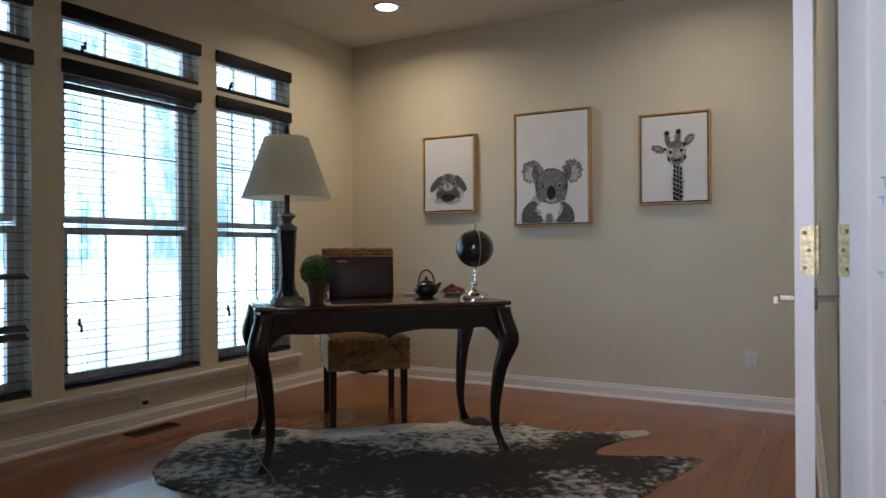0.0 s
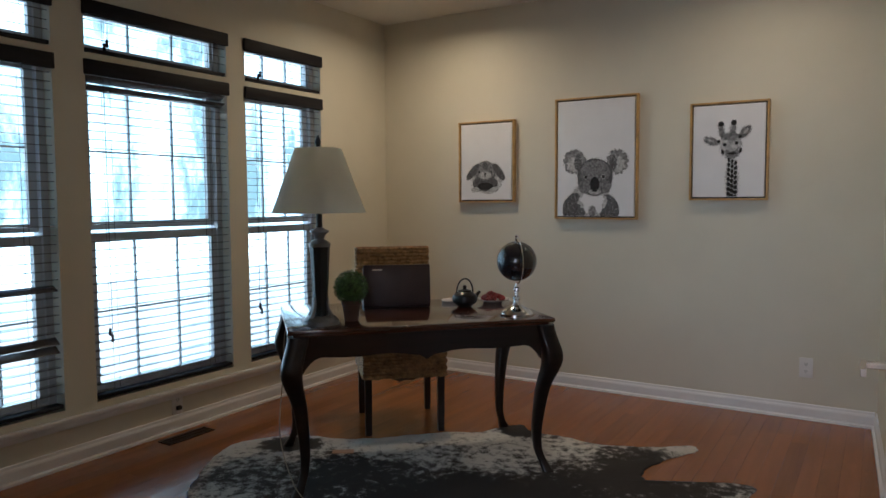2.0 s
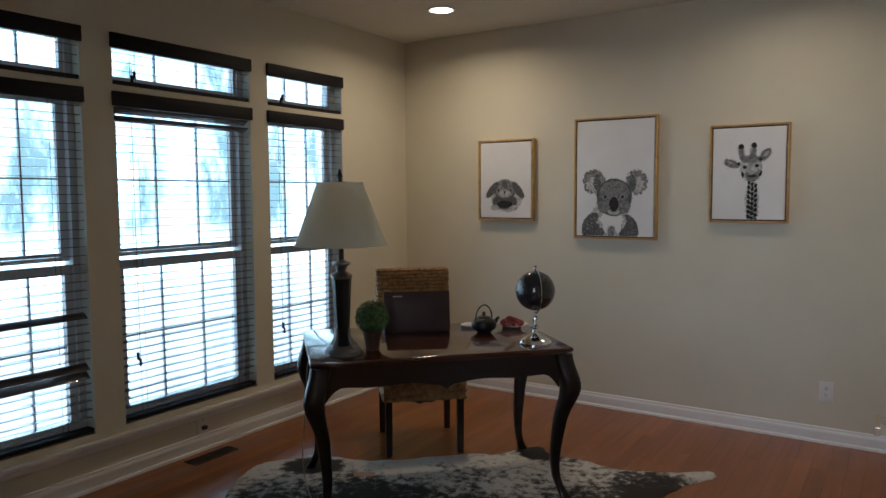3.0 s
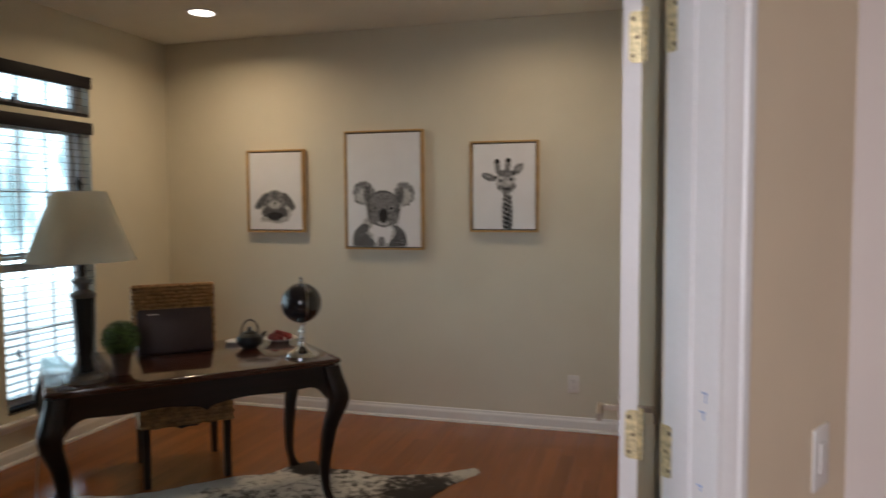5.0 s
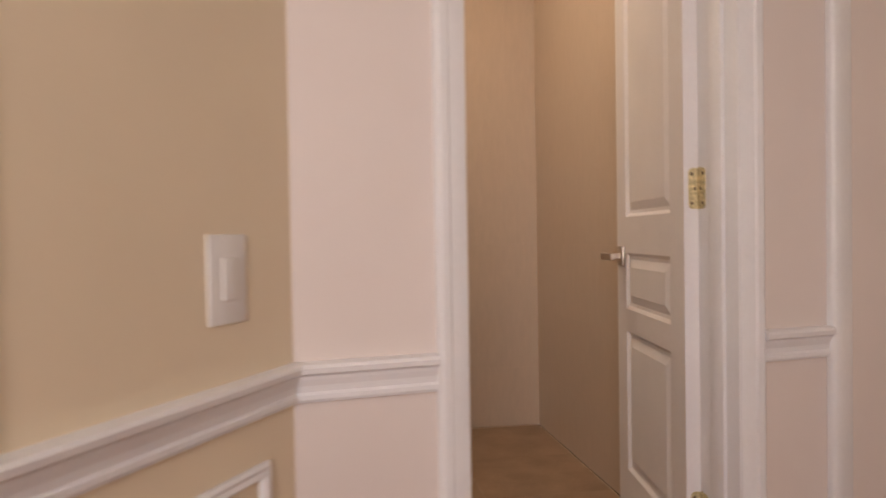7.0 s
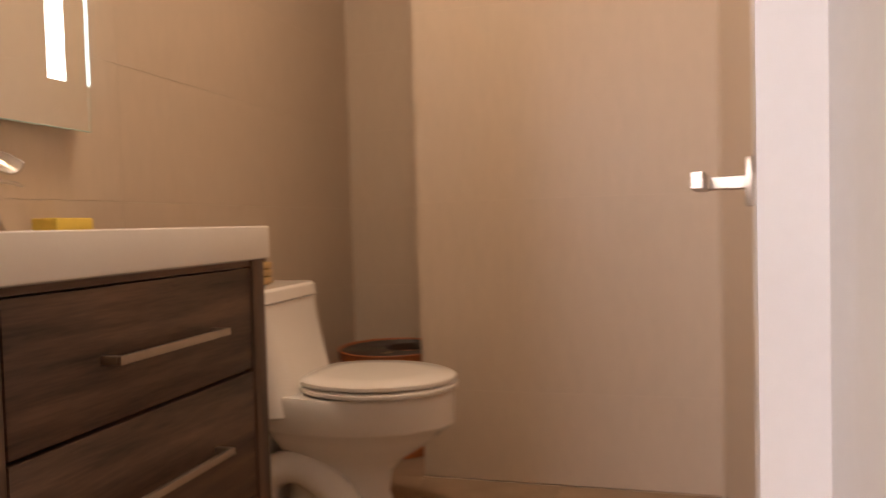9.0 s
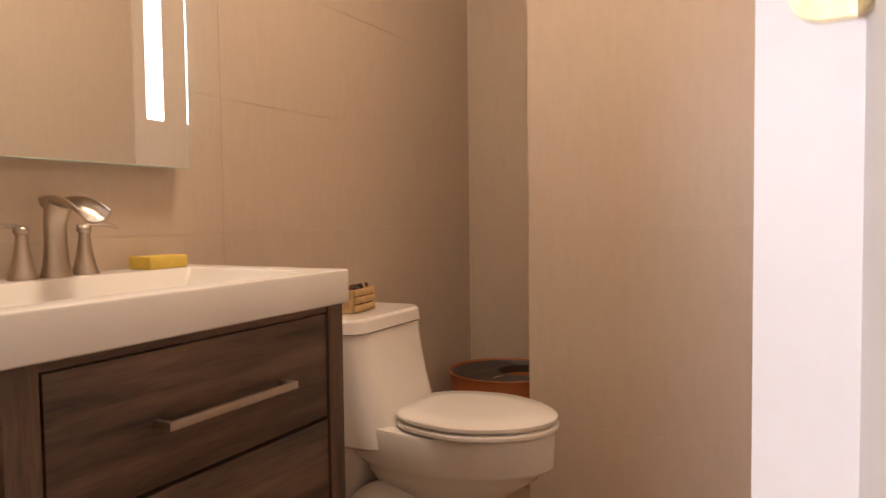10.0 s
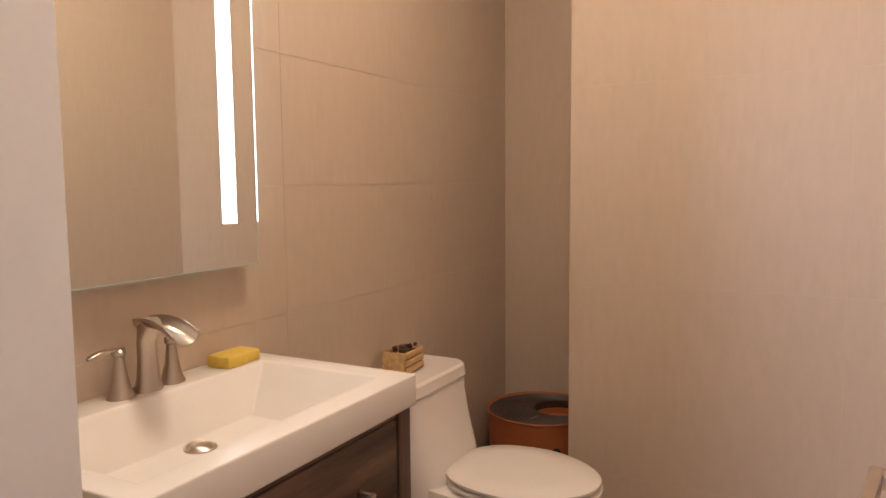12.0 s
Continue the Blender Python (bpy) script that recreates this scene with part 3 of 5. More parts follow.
def plate(bm, w, h, t):
    """A rounded plate in the xz plane, from x=0 to w, facing -y."""
    r, pts = 0.011, []
    for cx, cz, a0 in ((w - r, h / 2 - r, 0), (0, h / 2, 90), (0, -h / 2, 180), (w - r, -h / 2 + r, 270)):
        if cx == 0:
            pts.append((0, cz))
        else:
            pts += [(cx + r * math.cos(radians(a0 + k * 15)), cz + r * math.sin(radians(a0 + k * 15))) for k in range(7)]
    lo = [bm.verts.new((x, 0, z)) for x, z in pts]
    hi = [bm.verts.new((x, -t, z)) for x, z in pts]
    n = len(pts)
    for i in range(n):
        bm.faces.new((lo[i], lo[(i + 1) % n], hi[(i + 1) % n], hi[i]))
    bm.faces.new(lo)
    bm.faces.new(hi[::-1])


def leaf_plate(parent, m, name="hinge_leaf"):
    bm = bmesh.new()
    plate(bm, 0.029, 0.10, 0.0022)
    o = part(name, bm, M_BRASS, parent, "brass hinge leaf", m=m)
    bm = bmesh.new()
    for x, z in ((0.021, 0.036), (0.013, 0.0), (0.021, -0.036)):
        lathe(bm, [(0.0045, 0.0), (0.0038, 0.0008), (0.002, 0.0004)], 12, pose(x, -0.0022, z, 90))
        lathe(bm, [(0.0045, 0.0), (0.0038, 0.0008), (0.002, 0.0004)], 12, pose(x, 0, z, -90))
    part("screw", bm, M_SCREW, o)
    return o


def lever(parent, m, mirror=1):
    """Lever handle on a square rose; the face of the door is y=0 and the handle stands out along -y."""
    hd = new("door_handle")
    hd.parent = parent
    hd.matrix_basis = m
    bm = bmesh.new()
    box(bm, (-0.031, -0.009, -0.031), (0.031, 0, 0.031), None, 0.002)
    part("rose", bm, M_NICKEL, hd)
    bm = bmesh.new()
    box(bm, (-0.009, -0.056, -0.009), (0.009, -0.004, 0.009), None, 0.002)
    box(bm, (-0.012 if mirror > 0 else -0.115, -0.068, -0.0105), (0.115 if mirror > 0 else 0.012, -0.054, 0.0105), None, 0.0012)
    part("lever", bm, M_NICKEL, hd, smooth=False)
    return hd


def panel_door(name, width, m, label, lever_z=0.85, height=2.03, thick=0.036):
    """A leaf whose hinge edge is local x=0, free edge x=width, faces at y=0 and y=thick, with raised panels both sides."""
    d = thing(name, m, label, "door", kind="structure")
    st, bm = 0.105, bmesh.new()
    rows = ((0.20, 0.645), (0.715, 0.893), (1.006, height - 0.12))
    box(bm, (0, 0, 0.01), (st, thick, height))
    box(bm, (width - st, 0, 0.01), (width, thick, height))
    edges = [0.01] + [z for r in rows for z in r] + [height]
    for a, b in zip(edges[::2], edges[1::2]):
        box(bm, (st, 0, a), (width - st, thick, b))
    part("leaf", bm, M_DOOR, d, smooth=False)
    for a, b in rows:
        bm = bmesh.new()
        x0, x1 = st, width - st
        for side in (0, 1):
            def yy(v):
                return v if side == 0 else thick - v
            ring = []
            for inset, dep in ((0.0, 0.0), (0.010, 0.009), (0.020, 0.010), (0.045, 0.002)):
                ring.append([bm.verts.new((x, yy(dep), z)) for x, z in ((x0 + inset, a + inset), (x1 - inset, a + inset), (x1 - inset, b - inset), (x0 + inset, b - inset))])
            for p, q in zip(ring, ring[1:]):
                for i in range(4):
                    bm.faces.new((p[i], p[(i + 1) % 4], q[(i + 1) % 4], q[i]))
            bm.faces.new(ring[-1])
        part("panel", bm, M_DOOR, d, smooth=False)
    lever(d, pose(width - 0.06, 0, lever_z), -1)
    lever(d, pose(width - 0.06, thick, lever_z, 0, 0, 180), 1)
    boxes("latch_plate", [((width, thick / 2 - 0.011, lever_z - 0.03), (width + 0.002, thick / 2 + 0.011, lever_z + 0.03))], M_NICKEL, d)
    return d


# study door: one leaf of the pair, folded back against the east wall. Its left face is at y=thick when x runs into the room.
SD = pose(0.152, 1.373, 0, 0, 0, 91.7)
sd = panel_door("door_1", 0.76, SD, "white panelled study door standing wide open")
for z in (0.25, 0.992, 1.785):
    hg = hinge(sd, z, pose(-0.006, -0.006, 0))
    leaf_plate(hg, pose(0.0038, 0.002, 0, 0, 0, 90))

# frame of the study doors
bm = bmesh.new()
JT = 0.014
for xx in ((OPEN_A - JT, OPEN_A), (OPEN_B, OPEN_B + JT)):
    box(bm, (xx[0], -0.012, 0), (xx[1], 0.115, 2.06), None, 0.002)
box(bm, (OPEN_B + JT, -0.012, 2.04), (OPEN_A - JT, 0.115, 2.06))
box(bm, (OPEN_A - JT - 0.009, 0.045, 0), (OPEN_A - JT, 0.085, 2.03), None, 0.002)
jam = structure(part("door_frame_study", bm, M_TRIM, m=DOORWALL), "white painted jamb of the study double doors", "door frame")
for z in (0.25, 0.992, 1.785):
    leaf_plate(jam, pose(OPEN_A - JT - 0.0004, 0.117, z, 0, 0, -90))
M_SCUFF = material("blue_scuff", (0.45, 0.54, 0.74), 0.6, vary=0.1, bump=0)
for z, yy, ln in ((1.12, 0.012, 0.016), (1.085, 0.016, 0.012), (0.72, 0.010, 0.020), (0.95, 0.02, 0.008)):
    boxes("scuff_mark", [((OPEN_A - JT - 0.0004, yy, z), (OPEN_A - JT, yy + 0.012, z + 0.004)), ((OPEN_A - JT - 0.0004, yy + 0.002, z - ln), (OPEN_A - JT, yy + 0.005, z))], M_SCUFF, jam, label="faint blue scuff")


def casing(bm, x0, x1, y, z1, out):
    """A moulded upright casing board between x0 (opening side) and x1, standing out of the wall by stepped amounts."""
    w = x1 - x0
    prof = [(0, 0.0), (0, 0.010), (0.10, 0.013), (0.55, 0.016), (0.62, 0.021), (0.85, 0.022), (0.95, 0.018), (1.0, 0.012), (1.0, 0.0)]
    lo = [bm.verts.new((x0 + w * a, y + out * b, 0)) for a, b in prof]
    hi = [bm.verts.new((x0 + w * a, y + out * b, z1)) for a, b in prof]
    n = len(prof)
    for i in range(n):
        bm.faces.new((lo[i], lo[(i + 1) % n], hi[(i + 1) % n], hi[i]))
    bm.faces.new(lo[::-1])
    bm.faces.new(hi)


bm = bmesh.new()
casing(bm, OPEN_A - 0.006, -0.001, -0.001, 2.12, -1)
casing(bm, OPEN_B + 0.006, OPEN_B - 0.064, -0.001, 2.12, -1)
box(bm, (OPEN_B + 0.007, -0.019, 2.055), (OPEN_A - 0.007, -0.001, 2.12), None, 0.004)
structure(part("trim_study_door", bm, M_TRIM, m=DOORWALL), "white moulded casing round the study doors", "trim")

# powder room door, opened inwards past a right angle
bd_ = panel_door("door_2", 0.625, pose(1.599, 2.094, 0, 0, 0, 82), "white panelled powder room door standing open", 0.882)
for z in (0.265, 1.062, 1.80):
    hg = hinge(bd_, z, pose(-0.006, -0.006, 0))
    leaf_plate(hg, pose(0.0038, 0.002, 0, 0, 0, 90))
bm = bmesh.new()
box(bm, (BX0 - 0.012, -0.008, 0), (BX0 + 0.001, BT0 + 0.006, 2.06), None, 0.002)
box(bm, (BX1 - 0.001, -0.008, 0), (BX1 + 0.012, BT1 + 0.004, 2.06), None, 0.002)
box(bm, (BX1 - 0.011, 0.035, 0), (BX1 - 0.001, 0.078, 2.04), None, 0.002)
box(bm, (BX0 + 0.001, -0.008, 2.04), (BX1 - 0.001, BT1 + 0.004, 2.06))
frame_b = structure(part("door_frame_bath", bm, M_TRIM, m=BATHWALL), "white painted jamb of the powder room door", "door frame")
for z in (0.265, 1.062, 1.80):
    leaf_plate(frame_b, pose(BX1 - 0.0014, BT1 + 0.004, z, 0, 0, -90))
bm = bmesh.new()
plate(bm, 0.030, 0.062, 0.0016)
st = part("strike_plate", bm, M_PEWTER, frame_b, "worn pewter-grey strike plate", m=pose(BX0 + 0.0014, 0.208, 0.915, 0, 0, 90))
# no real hole: a dark block paints its shade on the plate
bm = bmesh.new()
box(bm, (0.006, -0.004, -0.014), (0.018, -0.0017, 0.014), None, 0.001)
part("latch_hole_shade", bm, M_SLOT, st)
bm = bmesh.new()
for zz in (-0.023, 0.023):
    lathe(bm, [(0.0045, 0.0), (0.0038, 0.0008), (0.002, 0.0004)], 12, pose(0.012, -0.0016, zz, 90))
part("screw", bm, M_BRASS, st)
bm = bmesh.new()
casing(bm, BX0 - 0.002, BX0 - 0.066, -0.001, 2.12, -1)
casing(bm, BX1 + 0.002, BX1 + 0.066, -0.001, 2.12, -1)
box(bm, (BX0 - 0.001, -0.02, 2.055), (BX1 + 0.001, -0.001, 2.12), None, 0.004)
structure(part("trim_bath_door", bm, M_TRIM, m=BATHWALL), "white moulded casing round the powder room door", "trim")
NEXT = 1.262
bm = bmesh.new()
casing(bm, NEXT + 0.07, NEXT, -0.001, 2.12, -1)
structure(part("trim_next_door", bm, M_TRIM, m=BATHWALL), "white moulded casing of the next doorway", "trim")

# ---- hall: chair rail, panel moulding, switch, baseboard ----
RAIL = [(0, 0.653), (0.010, 0.653), (0.013, 0.659), (0.013, 0.667), (0.009, 0.672), (0.011, 0.684), (0.016, 0.696), (0.018, 0.703), (0.028, 0.709), (0.030, 0.719), (0.026, 0.725), (0.012, 0.728), (0, 0.728)]


def dg(x, y=0.0, z=0.0):
    return DIAG @ Vector((x, y, z))


def bw(x):
    return BATHWALL @ Vector((x, 0, 0))


def out_of(m):
    """The direction into the hall from a wall's frame."""
    return -(m.to_3x3() @ Vector((0, 1, 0)))


SPANS = ((dg(CORNER - 0.004), dg(-0.006), out_of(DIAG)), (bw(-0.006), bw(BX0 - 0.066), out_of(BATHWALL)), (bw(BX1 + 0.066), bw(NEXT), out_of(BATHWALL)))
bm = bmesh.new()
for a, b, nn in SPANS:
    run(bm, a, b, RAIL, nn)
structure(part("trim_chair_rail", bm, M_TRIM, smooth=False), "white moulded chair rail along the hall walls", "trim")
bm = bmesh.new()
for a, b, nn in SPANS:
    run(bm, a, b, BASE, nn)
structure(part("baseboard_hall", bm, M_TRIM, smooth=False), "white moulded baseboard of the hall", "baseboard")


def panel_box(m, w, z0, z1):
    """A rectangle of applied moulding on the wall plane y=0, standing out along -y."""
    bm = bmesh.new()
    prof = ((0, 0), (0, 0.006), (0.006, 0.011), (0.013, 0.009), (0.020, 0.013), (0.026, 0.006), (0.028, 0))
    rings = [[bm.verts.new((x, -o, z)) for x, z in ((i, z0 + i), (w - i, z0 + i), (w - i, z1 - i), (i, z1 - i))] for i, o in prof]
    for p, q in zip(rings, rings[1:]):
        for k in range(4):
            bm.faces.new((p[k], p[(k + 1) % 4], q[(k + 1) % 4], q[k]))
    return structure(part("trim_panel_moulding", bm, M_TRIM, smooth=False, m=m), "white picture-frame moulding under the chair rail", "trim")


panel_box(DIAG @ pose(CORNER + 0.085, -0.001, 0), 0.435, 0.14, 0.575)
outlet(DIAG @ pose(-0.19, 0, 0.893), "white rocker light switch on the angled hall wall", True, 0.095, 0.142)

# assumed fixture, out of view, to go with the hall's fill light
hl = thing("ceiling_lamp", pose(0.0, -0.9, H), "assumed flush ceiling lamp of the hall, out of view", "ceiling light")
bm = bmesh.new()
lathe(bm, [(0.17, 0), (0.17, -0.03), (0.16, -0.04), (0.12, -0.04)], 36)
part("lamp_base", bm, M_TRIM, hl)
bm = bmesh.new()
lathe(bm, [(0.16, -0.04), (0.15, -0.075), (0.11, -0.10), (0.05, -0.115)], 36)
part("diffuser", bm, M_PLASTIC, hl)
# added fixture, out of view, to go with the powder room's fill light
bl = thing("recessed_light", pose(1.0, 3.0, H), "added recessed can light of the powder room, out of view", "ceiling light")
bm = bmesh.new()
lathe(bm, [(0.095, 0.0), (0.094, -0.006), (0.080, -0.009), (0.074, -0.004), (0.074, 0.0)], 36)
part("trim_ring", bm, M_TRIM, bl)

# ---- study: writing desk ----
# desk space: x along the front edge, y towards the back
DESK = pose(-2.0475, 2.082, 0, 0, 0, 46.6)
DL, DD, DH = 1.195, 0.745, 0.746


def on_desk(u, v, turn=0.0, z=DH):
    return DESK @ pose(u, v, z, 0, 0, turn)


def writing_desk():
    d = thing("writing_desk", DESK, "dark mahogany writing desk with scalloped apron and cabriole legs", "desk")
    bm = bmesh.new()
    box(bm, (-0.012, -0.012, DH - 0.022), (DL + 0.012, DD + 0.012, DH), None, 0.008)
    box(bm, (0.012, 0.012, DH - 0.034), (DL - 0.012, DD - 0.012, DH - 0.022), None, 0.003)
    part("tabletop", bm, M_MTOP, d, "reddish polished mahogany top")

    def apron(length, m):
        bm = bmesh.new()
        n = 64
        top, low = DH - 0.034, []
        for i in range(n + 1):
            u = i / n
            s = abs(u - 0.5) * 2
            drop = 0.100 + 0.009 * math.cos(s * math.pi * 3) * (1 - s) - 0.010 * s
            if s < 0.05:
                drop += 0.020 * (1 - s / 0.05)
            if s > 0.84:
                drop += 0.07 * ((s - 0.84) / 0.16) ** 2
            low.append((u * length, top - drop))
        rings = []
        for yy in (0.0, 0.022):
            rings.append([bm.verts.new((x, yy, top)) for x, z in low] + [bm.verts.new((x, yy, z)) for x, z in reversed(low)])
        k = len(rings[0])
        for i in range(k):
            bm.faces.new((rings[0][i], rings[0][(i + 1) % k], rings[1][(i + 1) % k], rings[1][i]))
        for r in rings:
            for i in range(n):
                bm.faces.new((r[i], r[i + 1], r[k - 2 - i], r[k - 1 - i]))
        part("apron", bm, M_MAHOG, d, m=m)

    apron(DL - 0.10, pose(0.05, 0.014, 0))
    apron(DL - 0.10, pose(0.05, DD - 0.036, 0))
    apron(DD - 0.10, pose(0.036, 0.05, 0, 0, 0, 90))
    apron(DD - 0.10, pose(DL - 0.014, 0.05, 0, 0, 0, 90))
    for cx, cy, sx, sy in ((0.042, 0.050, -1, -1), (DL - 0.034, 0.050, 1, -1), (0.042, DD - 0.042, -1, 1), (DL - 0.004, DD - 0.046, 1, 1)):
        bm = bmesh.new()
        rings = []
        n = 26
        for i in range(n + 1):
            t = i / n
            z = (DH - 0.034) * (1 - t)
            bulge = 0.054 * math.exp(-((t - 0.22) / 0.16) ** 2) - 0.022 * math.exp(-((t - 0.74) / 0.20) ** 2) + 0.045 * max(0, (t - 0.84) / 0.16) ** 1.5
            half = 0.047 + 0.008 * math.exp(-((t - 0.22) / 0.12) ** 2) - 0.028 * min(1, t / 0.85) ** 0.9 + 0.010 * max(0, (t - 0.93) / 0.07)
            ox, oy = cx + sx * bulge * 0.72, cy + sy * bulge * 0.72
            rings.append([(ox + half * math.copysign(abs(math.cos(a)) ** 0.6, math.cos(a)), oy + half * math.copysign(abs(math.sin(a)) ** 0.6, math.sin(a)), z) for a in [2 * math.pi * k / 16 for k in range(16)]])
        loft(bm, rings)
        part("leg", bm, M_MAHOG, d)
    return d


writing_desk()


def table_lamp():
    l = thing("table_lamp", on_desk(0.143, 0.140) @ Matrix.Diagonal((1, 1, 0.955, 1)), "tall table lamp with cream cone shade and dark bronze column", "lamp")
    bm = bmesh.new()
    lathe(bm, [(0.080, 0), (0.080, 0.018), (0.072, 0.026), (0.066, 0.034), (0.050, 0.040)], 40)
    part("base", bm, M_PEWTER, l, "grey metal stepped base")
    bm = bmesh.new()
    lathe(bm, [(0.030, 0.040), (0.031, 0.09), (0.045, 0.36)], 8)
    part("column", bm, M_BLACK, l, "dark tapering eight-sided column")
    bm = bmesh.new()
    lathe(bm, [(0.046, 0.36), (0.049, 0.366), (0.049, 0.376), (0.036, 0.386), (0.020, 0.396), (0.026, 0.415), (0.042, 0.428), (0.042, 0.436), (0.026, 0.442), (0.014, 0.45)], 24)
    part("capital", bm, M_PEWTER, l, "turned grey metal capital")
    for k in range(4):
        a = math.pi / 4 + k * math.pi / 2
        bm = bmesh.new()
        tube(bm, [(r * math.cos(a), r * math.sin(a), z) for r, z in ((0.066, 0.032), (0.056, 0.05), (0.044, 0.07), (0.038, 0.10), (0.040, 0.13))], [0.010, 0.009, 0.008, 0.007, 0.005], 8)
        part("bracket", bm, M_PEWTER, l)
    bm = bmesh.new()
    lathe(bm, [(0.013, 0.45), (0.013, 0.53), (0.018, 0.535), (0.018, 0.56)], 16)
    part("socket", bm, M_IRON, l)
    bm = bmesh.new()
    seg = 48
    prof = [(0.205, 0.517), (0.101, 0.812), (0.098, 0.812), (0.202, 0.517)]
    rings = [[bm.verts.new((r * math.cos(2 * math.pi * i / seg), r * math.sin(2 * math.pi * i / seg), z)) for i in range(seg)] for r, z in prof]
    for a, b in zip(rings, rings[1:] + rings[:1]):
        for i in range(seg):
            bm.faces.new((a[i], a[(i + 1) % seg], b[(i + 1) % seg], b[i]))
    sh = part("shade", bm, M_SHADE, l, "cream fabric cone shade")
    for r, z in ((0.2055, 0.519), (0.1015, 0.810)):
        bm = bmesh.new()
        tube(bm, [(r * math.cos(2 * math.pi * i / 40), r * math.sin(2 * math.pi * i / 40), z) for i in range(40)], 0.003, 6, closed=True)
        part("piping", bm, M_SHADE, sh)
    bm = bmesh.new()
    for k in range(3):
        a = k * 2 * math.pi / 3
        tube(bm, [(0, 0, 0.80), (0.098 * math.cos(a), 0.098 * math.sin(a), 0.806)], 0.002, 6)
    tube(bm, [(0.0, 0.0, 0.55), (0.045, 0, 0.62), (0.045, 0, 0.74), (0, 0, 0.80)], 0.002, 6)
    tube(bm, [(0.0, 0.0, 0.55), (-0.045, 0, 0.62), (-0.045, 0, 0.74), (0, 0, 0.80)], 0.002, 6)
    part("harp", bm, M_IRON, l)
    bm = bmesh.new()
    lathe(bm, [(0.006, 0.80), (0.012, 0.812), (0.009, 0.825), (0.014, 0.842), (0.008, 0.858), (0.004, 0.872)], 14)
    part("finial", bm, M_IRON, l)
    bm = bmesh.new()
    lathe(bm, [(0.014, 0.56), (0.03, 0.60), (0.026, 0.63), (0.008, 0.645)], 16)
    part("bulb", bm, M_PLASTIC, l)
    return l


table_lamp()
# lamp cord: over the edge of the desk, down to the rug
cord = bmesh.new()
cw = [on_desk(0.10, 0.10, z=DH + 0.004).translation, on_desk(0.02, 0.05, z=DH + 0.004).translation, on_desk(-0.018, 0.04, z=DH - 0.01).translation, on_desk(-0.03, 0.06, z=0.55).translation, on_desk(-0.05, 0.0, z=0.30).translation, on_desk(0.0, -0.04, z=0.10).translation, on_desk(0.06, -0.10, z=0.014).translation, on_desk(0.0, -0.20, z=0.012).translation, on_desk(-0.12, -0.12, z=0.012).translation]


def smooth_path(pts, k=8):
    out = []
    for i in range(len(pts) - 1):
        p0, p1, p2, p3 = (Vector(pts[max(0, min(len(pts) - 1, j))]) for j in (i - 1, i, i + 1, i + 2))
        for s in range(k):
            t = s / k
            out.append(0.5 * (2 * p1 + (p2 - p0) * t + (2 * p0 - 5 * p1 + 4 * p2 - p3) * t * t + (3 * p1 - p0 - 3 * p2 + p3) * t ** 3))
    out.append(Vector(pts[-1]))
    return out


tube(cord, smooth_path(cw), 0.0026, 6)
tagged(part("lamp_cord", cord, M_CORD), "thin pale lamp cord trailing from the desk to the rug", "cord")
cord2 = bmesh.new()
tube(cord2, smooth_path([(-2.62, 3.20, 0.70), (-2.72, 3.35, 0.45), (-2.8, 3.5, 0.2), (-2.95, 3.72, 0.10), (-3.12, 3.94, 0.16), (XW + 0.02, 4.03, 0.30)]), 0.0024, 6)
tagged(part("power_cord", cord2, M_SLOT), "black power cord hanging from the desk to the outlet", "cord")


def topiary():
    p = thing("topiary_plant", on_desk(0.285, 0.185) @ Matrix.Scale(0.95, 4), "round clipped green topiary ball in a brown clay pot", "plant")
    bm = bmesh.new()
    lathe(bm, [(0.031, 0), (0.033, 0.004), (0.043, 0.078), (0.047, 0.080), (0.048, 0.098), (0.042, 0.100), (0.039, 0.092)], 28)
    part("pot", bm, M_CLAY, p)
    rnd = random.Random(4)
    verts, faces = [], []
    for i in range(2600):
        th, ph = math.acos(1 - 2 * (i + 0.5) / 2600), math.pi * (1 + 5 ** 0.5) * i
        n = Vector((math.sin(th) * math.cos(ph), math.sin(th) * math.sin(ph), math.cos(th)))
        c = n * rnd.uniform(0.064, 0.077) + Vector((0, 0, 0.160))
        a = n.orthogonal().normalized()
        a.rotate(Matrix.Rotation(rnd.uniform(0, 6.28), 3, n))
        b = (n + 0.9 * Vector((rnd.uniform(-1, 1), rnd.uniform(-1, 1), rnd.uniform(-1, 1)))).normalized()
        s = rnd.uniform(0.005, 0.0085)
        k = len(verts)
        verts += [c - a * s * 0.5, c + b * s * 0.8, c + a * s * 0.5 + b * s * 0.4, c + b * s * 1.9]
        faces += [(k, k + 1, k + 3), (k + 1, k + 2, k + 3)]
    me = bpy.data.meshes.new("leaves")
    me.from_pydata([tuple(v) for v in verts], [], faces)
    me.materials.append(M_LEAF)
    o = new("leaves", me)
    o.parent = p
    bm = bmesh.new()
    bmesh.ops.create_icosphere(bm, subdivisions=3, radius=0.066, matrix=Matrix.Translation((0, 0, 0.160)))
    part("leaf_core", bm, M_LEAF, p)
    return p


topiary()


